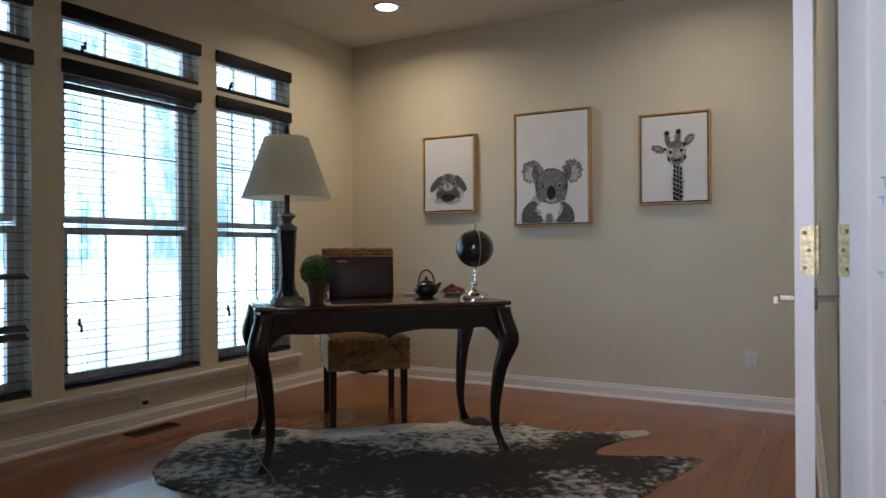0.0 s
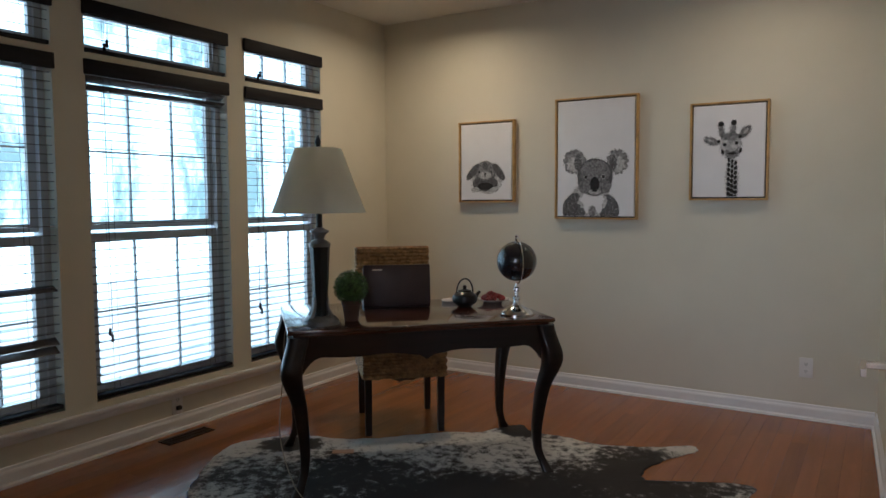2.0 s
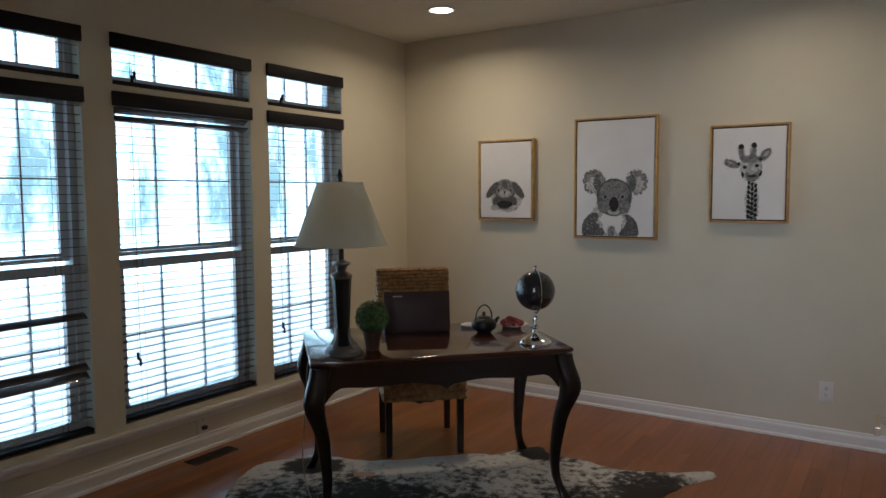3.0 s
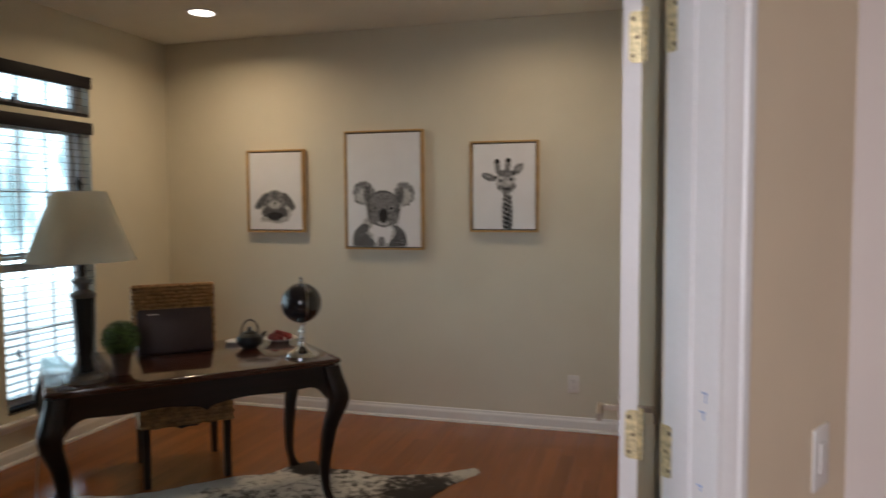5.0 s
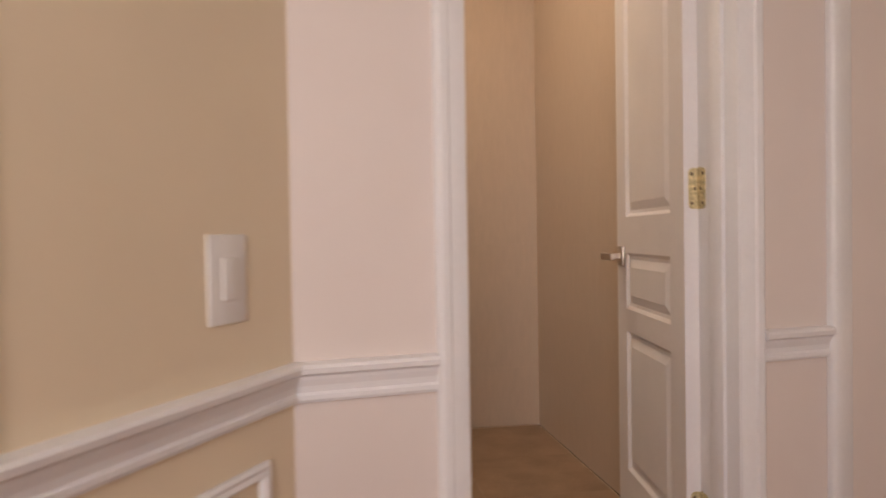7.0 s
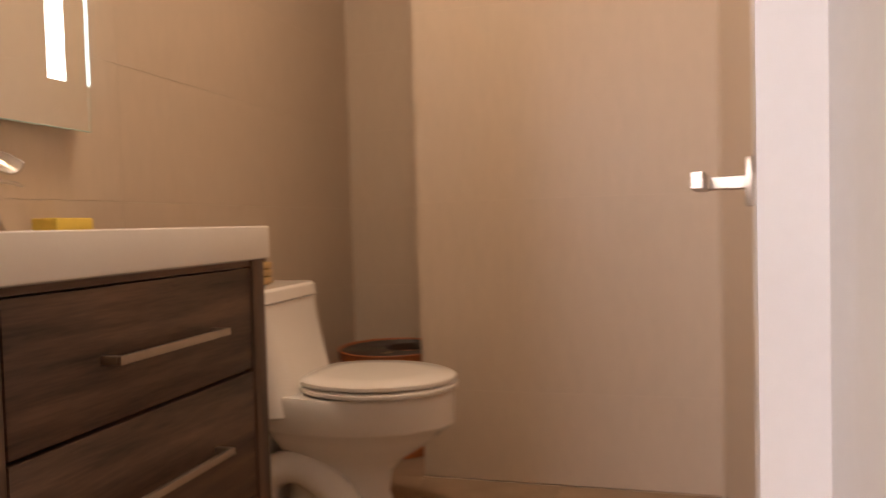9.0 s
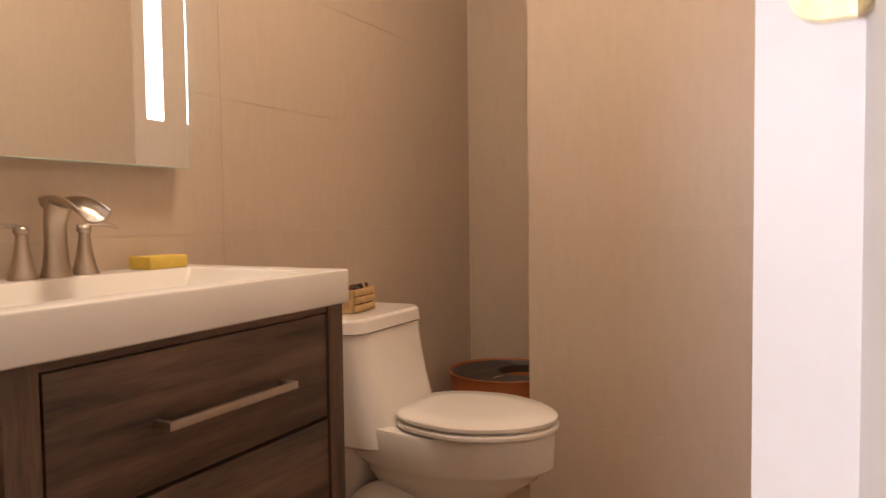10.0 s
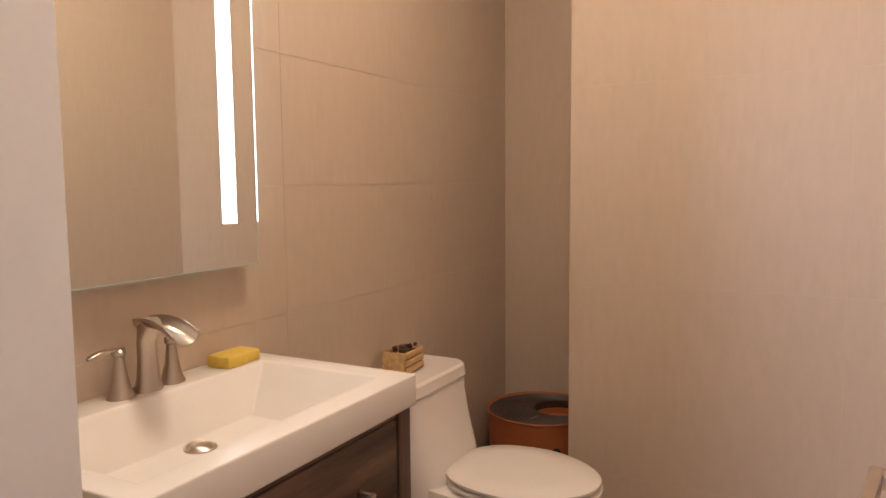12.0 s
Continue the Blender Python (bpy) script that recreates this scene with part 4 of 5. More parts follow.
def laptop():
    l = thing("laptop", on_desk(0.567, 0.525, -6), "open dark brown laptop with its lid towards the room", "laptop")
    bm = bmesh.new()
    box(bm, (-0.172, 0.0, 0.0), (0.172, 0.235, 0.020), None, 0.005)
    part("keyboard_base", bm, M_LAPTOP, l)
    bm = bmesh.new()
    box(bm, (-0.172, -0.006, 0.0), (0.172, 0.004, 0.206), None, 0.004)
    lid = part("lid", bm, M_LAPTOP, l, m=pose(0, -0.002, 0.012, -8))
    boxes("badge", [((-0.125, -0.0066, 0.178), (-0.075, -0.0058, 0.184))], M_NICKEL, lid)
    boxes("screen", [((-0.158, 0.0042, 0.018), (0.158, 0.0052, 0.192))], M_SLOT, lid)
    return l


laptop()


def teapot():
    t = thing("teapot", on_desk(0.91, 0.465, 20), "small black cast iron teapot with a hoop handle", "teapot")
    bm = bmesh.new()
    lathe(bm, [(0.036, 0), (0.040, 0.004), (0.062, 0.022), (0.067, 0.040), (0.060, 0.060), (0.040, 0.074), (0.034, 0.076)], 32)
    part("body", bm, M_BLACK, t)
    bm = bmesh.new()
    lathe(bm, [(0.036, 0.075), (0.032, 0.082), (0.012, 0.088), (0.008, 0.094), (0.011, 0.102), (0.005, 0.108)], 24)
    part("lid", bm, M_BLACK, t)
    bm = bmesh.new()
    tube(bm, [(0.055, 0, 0.040), (0.075, 0, 0.048), (0.088, 0, 0.062), (0.098, 0, 0.068)], [0.015, 0.012, 0.009, 0.007], 12)
    part("spout", bm, M_BLACK, t)
    bm = bmesh.new()
    tube(bm, [(0.052 * math.cos(a), 0, 0.070 + 0.072 * math.sin(a)) for a in [math.pi * k / 20 for k in range(21)]], 0.0042, 8)
    part("handle", bm, M_BLACK, t)
    return t


teapot()


def berry_plate():
    p = thing("plate", on_desk(1.10, 0.57) @ Matrix.Scale(1.08, 4), "small white plate on the desk", "plate")
    bm = bmesh.new()
    lathe(bm, [(0.045, 0), (0.050, 0.003), (0.082, 0.014), (0.084, 0.016), (0.078, 0.016), (0.048, 0.006)], 36)
    part("dish", bm, M_PORC, p)
    rnd = random.Random(7)
    f = thing("dried_berries", on_desk(1.10, 0.57, z=DH + 0.008) @ Matrix.Scale(1.08, 4), "heap of dark red dried berries on the plate", "berries", kind="stuff")
    bm = bmesh.new()
    for i in range(46):
        a, r = rnd.uniform(0, 6.28), 0.058 * math.sqrt(rnd.random())
        bmesh.ops.create_icosphere(bm, subdivisions=1, radius=rnd.uniform(0.009, 0.014), matrix=Matrix.Translation((r * math.cos(a), r * math.sin(a), 0.010 + 0.034 * (1 - r / 0.06) * rnd.random())))
    part("berries", bm, M_RED, f)
    c = thing("coaster", on_desk(0.895, 0.665), "pale round coaster beside the teapot", "coaster")
    bm = bmesh.new()
    lathe(bm, [(0.052, 0), (0.055, 0.003), (0.055, 0.007), (0.050, 0.009)], 30)
    part("disc", bm, M_PLASTIC, c)


berry_plate()


def globe():
    g = thing("desk_globe", on_desk(1.062, 0.117) @ Matrix.Scale(0.965, 4), "black glossy globe on a chrome stand", "globe")
    bm = bmesh.new()
    lathe(bm, [(0.080, 0), (0.081, 0.010), (0.074, 0.020), (0.060, 0.032), (0.040, 0.042), (0.024, 0.050), (0.016, 0.060), (0.013, 0.075), (0.020, 0.083), (0.020, 0.090), (0.011, 0.098), (0.010, 0.118), (0.017, 0.126), (0.016, 0.134), (0.008, 0.140), (0.007, 0.158)], 40)
    part("stand", bm, M_CHROME, g)
    bm = bmesh.new()
    bmesh.ops.create_uvsphere(bm, u_segments=48, v_segments=24, radius=0.098, matrix=Matrix.Translation((0, 0, 0.266)))
    part("sphere", bm, M_GLOBE, g)
    bm = bmesh.new()
    tube(bm, [(0.108 * math.cos(a), 0, 0.266 + 0.108 * math.sin(a)) for a in [radians(-92 + 184 * k / 30) for k in range(31)]], 0.0034, 8, 1.8)
    part("meridian", bm, M_CHROME, g, m=pose(0, 0, 0, 0, 0, -95))
    bm = bmesh.new()
    lathe(bm, [(0.006, 0.366), (0.010, 0.376), (0.007, 0.382), (0.010, 0.390), (0.004, 0.396)], 14)
    part("finial", bm, M_CHROME, g)


globe()


def woven_panel(bm, w, h, z0, thick, rows, parent, m):
    """A block wrapped in plaited rows, each strand a part of the block."""
    box(bm, (-w / 2 + 0.006, -thick / 2 + 0.006, z0), (w / 2 - 0.006, thick / 2 - 0.006, z0 + h))
    for r in range(rows):
        z = z0 + h * (r + 0.5) / rows
        rad = h / rows * 0.62
        hw, ht = w / 2, thick / 2
        loop = []
        n = int(w / 0.024)
        for i in range(n):
            loop.append((-hw + w * i / n, -ht + 0.004 * (-1) ** (i + r), z + 0.0025 * math.sin(i * 1.7 + r)))
        q = max(2, int(thick / 0.024))
        for i in range(q):
            loop.append((hw + 0.004 * (-1) ** (i + r), -ht + thick * i / q, z))
        for i in range(n):
            loop.append((hw - w * i / n, ht - 0.004 * (-1) ** (i + r), z))
        for i in range(q):
            loop.append((-hw - 0.004 * (-1) ** (i + r), ht - thick * i / q, z))
        st = bmesh.new()
        tube(st, loop, rad, 6, closed=True)
        part("strand", st, M_WICKER, parent, m=m)


def woven_chair():
    c = thing("woven_chair", pose(-2.31, 3.252, 0, 0, 0, 43), "seagrass woven chair with dark square legs", "chair")
    bm = bmesh.new()
    woven_panel(bm, 0.45, 0.175, 0.315, 0.47, 9, c, pose(0, 0, 0))
    for i in range(14):
        sb = bmesh.new()
        tube(sb, [(-0.215 + k * 0.43 / 20, -0.22 + i * 0.033, 0.492 + 0.004 * (-1) ** (k + i)) for k in range(21)], 0.010, 6)
        part("strand", sb, M_WICKER, c)
    part("seat", bm, M_WICKER, c)
    bm = bmesh.new()
    woven_panel(bm, 0.43, 0.52, 0.49, 0.05, 24, c, pose(0, 0.235, 0.0, -3))
    part("backrest", bm, M_WICKER, c, m=pose(0, 0.235, 0.0, -3))
    bm = bmesh.new()
    rings = [[(x, -0.18, 0.315 - 0.030 * math.sin(math.pi * (x + 0.12) / 0.24) * d), (x, 0.0, 0.315 - 0.040 * math.sin(math.pi * (x + 0.12) / 0.24) * d), (x, 0.0, 0.318), (x, -0.18, 0.318)] for x, d in [(-0.12 + 0.024 * k, 1 + 0.2 * math.sin(k * 2.0)) for k in range(11)]]
    loft(bm, rings)
    part("dust_cover", bm, M_BLACK, c, "sagging black cloth under the seat")
    for x, y in ((-0.203, -0.212), (0.203, -0.212), (-0.203, 0.222), (0.203, 0.222)):
        bm = bmesh.new()
        rings = [[(x + s * h * 0.019, y + t * h * 0.019, z) for s, t in ((-1, -1), (1, -1), (1, 1), (-1, 1))] for z, h in ((0.0, 0.85), (0.15, 0.95), (0.315, 1.0))]
        loft(bm, rings)
        part("leg", bm, M_MAHOG, c)
    return c


woven_chair()

# ---- study: cowhide rug ----
RUG = ((-2.531, 1.92), (-2.649, 2.074), (-2.789, 2.296), (-2.834, 2.486), (-2.77, 2.60), (-2.671, 2.744), (-2.412, 2.82), (-2.254, 2.914), (-2.079, 3.094), (-1.942, 3.231), (-1.81, 3.30), (-1.735, 3.446), (-1.66, 3.545), (-1.56, 3.46), (-1.369, 3.47), (-1.171, 3.45), (-0.929, 3.543), (-0.755, 3.665), (-0.705, 3.605), (-0.808, 3.407), (-0.862, 3.202), (-0.805, 3.092), (-0.62, 3.163), (-0.44, 3.262), (-0.372, 3.229), (-0.415, 3.02), (-0.468, 2.81), (-0.529, 2.582), (-0.75, 2.33), (-1.02, 2.03), (-1.30, 1.84), (-1.70, 1.84), (-2.10, 1.79), (-2.34, 1.80))


def cowhide():
    cx, cy = -1.64, 2.68
    ang = radians(41)
    rot = Matrix.Rotation(-ang, 2)
    loop = [rot @ Vector((x - cx, y - cy)) for x, y in RUG]
    ring = smooth_path([(p.x, p.y, 0) for p in loop] + [(loop[0].x, loop[0].y, 0)], 6)[:-1]
    rnd = random.Random(3)
    ring = [p + Vector((rnd.uniform(-1, 1), rnd.uniform(-1, 1), 0)) * 0.006 for p in ring]
    bm = bmesh.new()
    cut = [[bm.verts.new((p.x, p.y, 0.001)) for p in ring]]
    for f, z in ((0.995, 0.006), (0.97, 0.0085), (0.85, 0.009), (0.6, 0.009), (0.3, 0.009)):
        cut.append([bm.verts.new((p.x * f, p.y * f, z + 0.0012 * math.sin(9 * p.x + 7 * p.y * f))) for p in ring])
    n = len(ring)
    for a, b in zip(cut, cut[1:]):
        for i in range(n):
            bm.faces.new((a[i], a[(i + 1) % n], b[(i + 1) % n], b[i]))
    bm.faces.new(cut[-1])
    return tagged(part("cowhide_rug", bm, M_HIDE, m=pose(cx, cy, 0, 0, 0, 41)), "black and white speckled cowhide rug under the desk", "rug")


cowhide()

bm = bmesh.new()
box(bm, (-0.055, -0.028, 0), (0.055, 0.028, 0.002), None, 0.0008)
tagged(part("leather_tag", bm, material("tan_leather", (0.42, 0.25, 0.17), 0.7, vary=0.1), m=pose(-2.25, 2.66, 0.0105, 0, 0, 35)), "small tan leather tag lying on the cowhide", "tag")

# ---- study: pictures ----


def blob(bm, cx, cz, rx, rz, y, turn=0.0, rough=0.0, seed=0, n=48, taper=0.0):
    """A flat ragged ellipse in the picture's plane."""
    rnd = random.Random(seed)
    c, s = math.cos(radians(turn)), math.sin(radians(turn))
    vs = []
    for k in range(n):
        a = 2 * math.pi * k / n
        q = 1 + rough * rnd.uniform(-1, 1)
        x, z = rx * q * math.cos(a), rz * q * math.sin(a)
        x *= 1 + taper * z / rz
        vs.append(bm.verts.new((cx + c * x - s * z, y, max(0.022, cz + s * x + c * z))))
    mid = bm.verts.new((cx, y, max(0.03, cz)))
    for k in range(n):
        bm.faces.new((vs[k], vs[(k + 1) % n], mid))


def picture(x0, x1, z0, z1, label, layers):
    w, h = x1 - x0, z1 - z0
    p = thing("framed_picture", pose((x0 + x1) / 2, YA, z0), label, "picture", "animal pictures on the study wall")
    hw, f = w / 2, 0.011
    bm = bmesh.new()
    for lo, hi in (((-hw, -0.042, 0), (-hw + f, 0, h)), ((hw - f, -0.042, 0), (hw, 0, h)), ((-hw + f, -0.042, 0), (hw - f, 0, f)), ((-hw + f, -0.042, h - f), (hw - f, 0, h))):
        box(bm, lo, hi, None, 0.0012)
    part("frame", bm, M_GOLD, p, "thin gold wooden frame")
    # black sheet behind the canvas paints the shade of the gap
    boxes("shadow_gap", [((-hw + f, -0.012, f), (hw - f, 0, h - f))], M_SLOT, p)
    g = f + 0.009
    boxes("canvas", [((-hw + g, -0.036, g), (hw - g, -0.012, h - g))], M_CANVAS, p)
    for i, (mat, shapes) in enumerate(layers):
        for k, sh in enumerate(shapes):
            bm = bmesh.new()
            cx, cz, rx, rz = sh[:4]
            blob(bm, cx * w, cz * h, rx * w, rz * h, -0.0364 - 0.0003 * i - 0.00002 * k, sh[4] if len(sh) > 4 else 0, sh[5] if len(sh) > 5 else 0.05, i * 31 + k, taper=sh[6] if len(sh) > 6 else 0)
            part("print", bm, mat, p, smooth=False)
        if mat in (M_GREY, M_MID, M_PALE):
            rf = random.Random(900 + i)
            bm = bmesh.new()
            for sh in shapes:
                cx, cz, rx, rz = sh[0] * w, sh[1] * h, sh[2] * w, sh[3] * h
                tn = radians(sh[4]) if len(sh) > 4 else 0.0
                for k in range(int(70 + 900 * (rx + rz))):
                    a, q = rf.uniform(0, 6.283), 1.0 if rf.random() < 0.55 else math.sqrt(rf.random())
                    x, z = rx * q * math.cos(a), rz * q * math.sin(a)
                    x, z = cx + math.cos(tn) * x - math.sin(tn) * z, cz + math.sin(tn) * x + math.cos(tn) * z
                    d = a + tn + rf.uniform(-0.7, 0.7)
                    ln, wd = rf.uniform(0.006, 0.015), 0.0009
                    ex, ez = x + ln * math.cos(d), z + ln * math.sin(d)
                    if min(z, ez) < 0.023 or abs(ex) > hw - g - 0.004:
                        continue
                    yy = -0.0364 - 0.0003 * i - 0.00024
                    bm.faces.new([bm.verts.new(v) for v in ((x - wd * math.sin(d), yy, z + wd * math.cos(d)), (x + wd * math.sin(d), yy, z - wd * math.cos(d)), (ex, yy, ez))])
            tagged(part("fur", bm, (M_MID, M_GREY, M_PALE)[i % 3] if mat is not M_PALE else M_MID, p, smooth=False), kind="stuff")
    return p


picture(-2.609, -2.160, 1.274, 1.857, "gold-framed print of a lop-eared rabbit", [
    (M_PALE, [(0.02, 0.28, 0.27, 0.17, 0, 0.03)]),
    (M_GREY, [(-0.01, 0.235, 0.225, 0.095, 0, 0.03), (-0.01, 0.37, 0.19, 0.13, 0, 0.04)]),
    (M_MID, [(-0.01, 0.40, 0.165, 0.11, 0, 0.05)]),
    (M_GREY, [(-0.235, 0.38, 0.06, 0.125, -42, 0.04), (0.23, 0.375, 0.06, 0.125, 38, 0.04), (-0.01, 0.45, 0.05, 0.05, 0, 0.1)]),
    (M_PALE, [(-0.01, 0.335, 0.11, 0.045, 0, 0.06), (-0.18, 0.16, 0.07, 0.028), (0.14, 0.16, 0.075, 0.028)]),
    (M_INK, [(-0.01, 0.352, 0.022, 0.012), (-0.12, 0.375, 0.016, 0.016), (0.10, 0.375, 0.016, 0.016), (-0.01, 0.20, 0.14, 0.045, 0, 0.05), (-0.01, 0.325, 0.008, 0.014)]),
])
picture(-1.850, -1.284, 1.160, 1.968, "tall gold-framed print of a koala", [
    (M_MID, [(-0.25, 0.475, 0.135, 0.098, 8, 0.13), (0.265, 0.465, 0.125, 0.098, -8, 0.13)]),
    (M_PALE, [(-0.265, 0.455, 0.085, 0.062, 0, 0.22), (0.275, 0.445, 0.085, 0.062, 0, 0.22), (-0.05, 0.16, 0.235, 0.16, 0, 0.04)]),
    (M_GREY, [(-0.25, 0.09, 0.145, 0.13, -14, 0.035), (0.165, 0.085, 0.125, 0.12, 14, 0.035), (-0.21, 0.47, 0.05, 0.07, 0, 0.2), (0.215, 0.46, 0.05, 0.07, 0, 0.2)]),
    (M_PALE, [(-0.03, 0.155, 0.175, 0.095, 0, 0.10), (-0.02, 0.09, 0.10, 0.085, 0, 0.06)]),
    (M_CANVAS, [(-0.03, 0.165, 0.14, 0.06, 0, 0.12), (-0.09, 0.10, 0.04, 0.05, 0, 0.1), (0.05, 0.10, 0.04, 0.05, 0, 0.1)]),
    (M_MID, [(-0.03, 0.06, 0.045, 0.05, 0, 0.1)]),
    (M_GREY, [(0.0, 0.345, 0.215, 0.152, 0, 0.025, 0.05)]),
    (M_MID, [(0.0, 0.385, 0.185, 0.098, 0, 0.05), (-0.12, 0.27, 0.075, 0.055, 0, 0.06), (0.12, 0.27, 0.075, 0.055, 0, 0.06)]),
    (M_PALE, [(-0.11, 0.345, 0.026, 0.018), (0.105, 0.348, 0.026, 0.018), (0.0, 0.225, 0.075, 0.022, 0, 0.08)]),
    (M_INK, [(0.0, 0.29, 0.056, 0.058, 0, 0.01, -0.1), (-0.108, 0.345, 0.019, 0.014), (0.103, 0.348, 0.019, 0.014), (0.0, 0.232, 0.04, 0.006)]),
])
picture(-0.961, -0.513, 1.283, 1.873, "gold-framed print of a giraffe", [
    (M_PALE, [(0.055, 0.20, 0.078, 0.24, 0, 0.02), (0.03, 0.55, 0.135, 0.125, 0, 0.03, 0.12), (-0.09, 0.715, 0.036, 0.075, 6), (0.06, 0.725, 0.036, 0.075, -6)]),
    (M_MID, [(-0.215, 0.605, 0.095, 0.036, -22, 0.05), (0.205, 0.685, 0.095, 0.036, 50, 0.05), (0.03, 0.645, 0.11, 0.035, 0, 0.08), (0.05, 0.48, 0.085, 0.05, 0, 0.04), (-0.09, 0.70, 0.022, 0.05, 6), (0.06, 0.71, 0.022, 0.05, -6)]),
    (M_PALE, [(-0.225, 0.612, 0.05, 0.014, -22), (0.215, 0.695, 0.05, 0.014, 50), (0.045, 0.545, 0.07, 0.05, 0, 0.05)]),
    (M_INK, [(-0.095, 0.775, 0.036, 0.026), (0.065, 0.785, 0.036, 0.026), (-0.045, 0.565, 0.024, 0.018), (0.105, 0.578, 0.024, 0.018), (0.05, 0.475, 0.065, 0.010), (-0.12, 0.60, 0.02, 0.018), (0.15, 0.64, 0.02, 0.018), (-0.07, 0.49, 0.016, 0.03, 15), (0.155, 0.50, 0.016, 0.03, -15)] + [(0.012 + 0.043 * (k % 3), 0.41 - 0.0165 * k, 0.017 + 0.0004 * k, 0.023, (14, -6, -18)[k % 3], 0.14) for k in range(24)]),
])

# ---- powder room: vanity ----
VY0, VY1, VX1, VZ = 2.275, 2.948, 0.795, 0.845


def vanity():
    v = thing("vanity_cabinet", pose(XM + 0.004, VY0, 0), "dark oak vanity cabinet with two drawers and bar pulls", "cabinet")
    w, d, zt = VY1 - VY0 - 0.02, VX1 - XM - 0.014, 0.780
    y0 = 0.01
    for name, lo, hi, mat in (("side_panel", (0, y0, 0.0), (d, y0 + 0.045, zt), M_OAKV), ("side_panel", (0, y0 + w - 0.045, 0.0), (d, y0 + w, zt), M_OAKV)):
        bm = bmesh.new()
        box(bm, lo, hi, None, 0.0015)
        part(name, bm, mat, v)
    boxes("carcass", [((0, y0 + 0.045, 0.16), (d - 0.022, y0 + w - 0.045, 0.69))], M_OAK, v)
    boxes("top_rail", [((d - 0.022, y0 + 0.046, zt - 0.012), (d - 0.004, y0 + w - 0.046, zt))], M_OAK, v)
    for z0, z1, zp in ((0.574, 0.765, 0.664), (0.33, 0.567, 0.455)):
        bm = bmesh.new()
        box(bm, (d - 0.021, y0 + 0.050, z0), (d - 0.002, y0 + w - 0.050, z1), None, 0.002)
        dr = part("drawer_front", bm, M_OAK, v)
        bm = bmesh.new()
        ya, yb = 0.215, 0.487
        box(bm, (d + 0.024, ya, zp - 0.006), (d + 0.032, yb, zp + 0.006), None, 0.001)
        for yy in (ya, yb - 0.010):
            box(bm, (d - 0.003, yy, zp - 0.006), (d + 0.024, yy + 0.010, zp + 0.006), None, 0.001)
        part("bar_pull", bm, M_NICKEL, dr, "brushed nickel bar pull")
    boxes("bottom_rail", [((d - 0.022, y0 + 0.046, 0.28), (d - 0.004, y0 + w - 0.046, 0.325))], M_OAK, v)


vanity()


def basin_top():
    """White slab with a sloping trough basin let into it."""
    t = thing("sink_top", pose(XM + 0.004, VY0, 0.781), "white integrated sink top with a rectangular basin", "sink")
    d, w, th = VX1 - XM - 0.004, VY1 - VY0, VZ - 0.781
    bm = bmesh.new()
    outer = [(0, 0), (d, 0), (d, w), (0, w)]
    rim = [(0.085, 0.045), (d - 0.055, 0.045), (d - 0.055, w - 0.055), (0.085, w - 0.055)]
    low = [(0.120, 0.10), (d - 0.075, 0.085), (d - 0.075, w - 0.13), (0.120, w - 0.13)]

    def ring(pts, z):
        return [bm.verts.new((x, y, z)) for x, y in pts]

    a, b, c = ring(outer, 0), ring(outer, th), ring(rim, th)
    e, f = ring([(x + (0.004 if x < 0.2 else -0.004), y + (0.004 if y < 0.3 else -0.004)) for x, y in rim], th - 0.006), ring(low, -0.035)
    for p, q in ((a, b), (b, c), (c, e), (e, f)):
        for i in range(4):
            bm.faces.new((p[i], p[(i + 1) % 4], q[(i + 1) % 4], q[i]))
    bm.faces.new(f)
    under = ring([(x * 0.96 + 0.008, y * 0.96 + 0.012) for x, y in outer], 0)
    g = ring(low, -0.045)
    for p, q in ((a, under), (under, g)):
        for i in range(4):
            bm.faces.new((p[i], p[(i + 1) % 4], q[(i + 1) % 4], q[i]))
    bm.faces.new(g[::-1])
    bmesh.ops.recalc_face_normals(bm, faces=bm.faces)
    es = [ed for ed in bm.edges if ed.calc_face_angle(0) > 0.3 and min(v.co.z for v in ed.verts) > -0.04]
    bmesh.ops.bevel(bm, geom=es, offset=0.0035, segments=3, affect="EDGES", profile=0.5)
    part("basin", bm, M_SLAB, t)
    bm = bmesh.new()
    lathe(bm, [(0.030, 0.0), (0.030, 0.003), (0.026, 0.006), (0.022, 0.004), (0.020, 0.006), (0.008, 0.009)], 28, Matrix.Translation((0.165, 0.36, -0.035)))
    part("drain", bm, M_NICKEL, t, "brushed nickel drain")


basin_top()


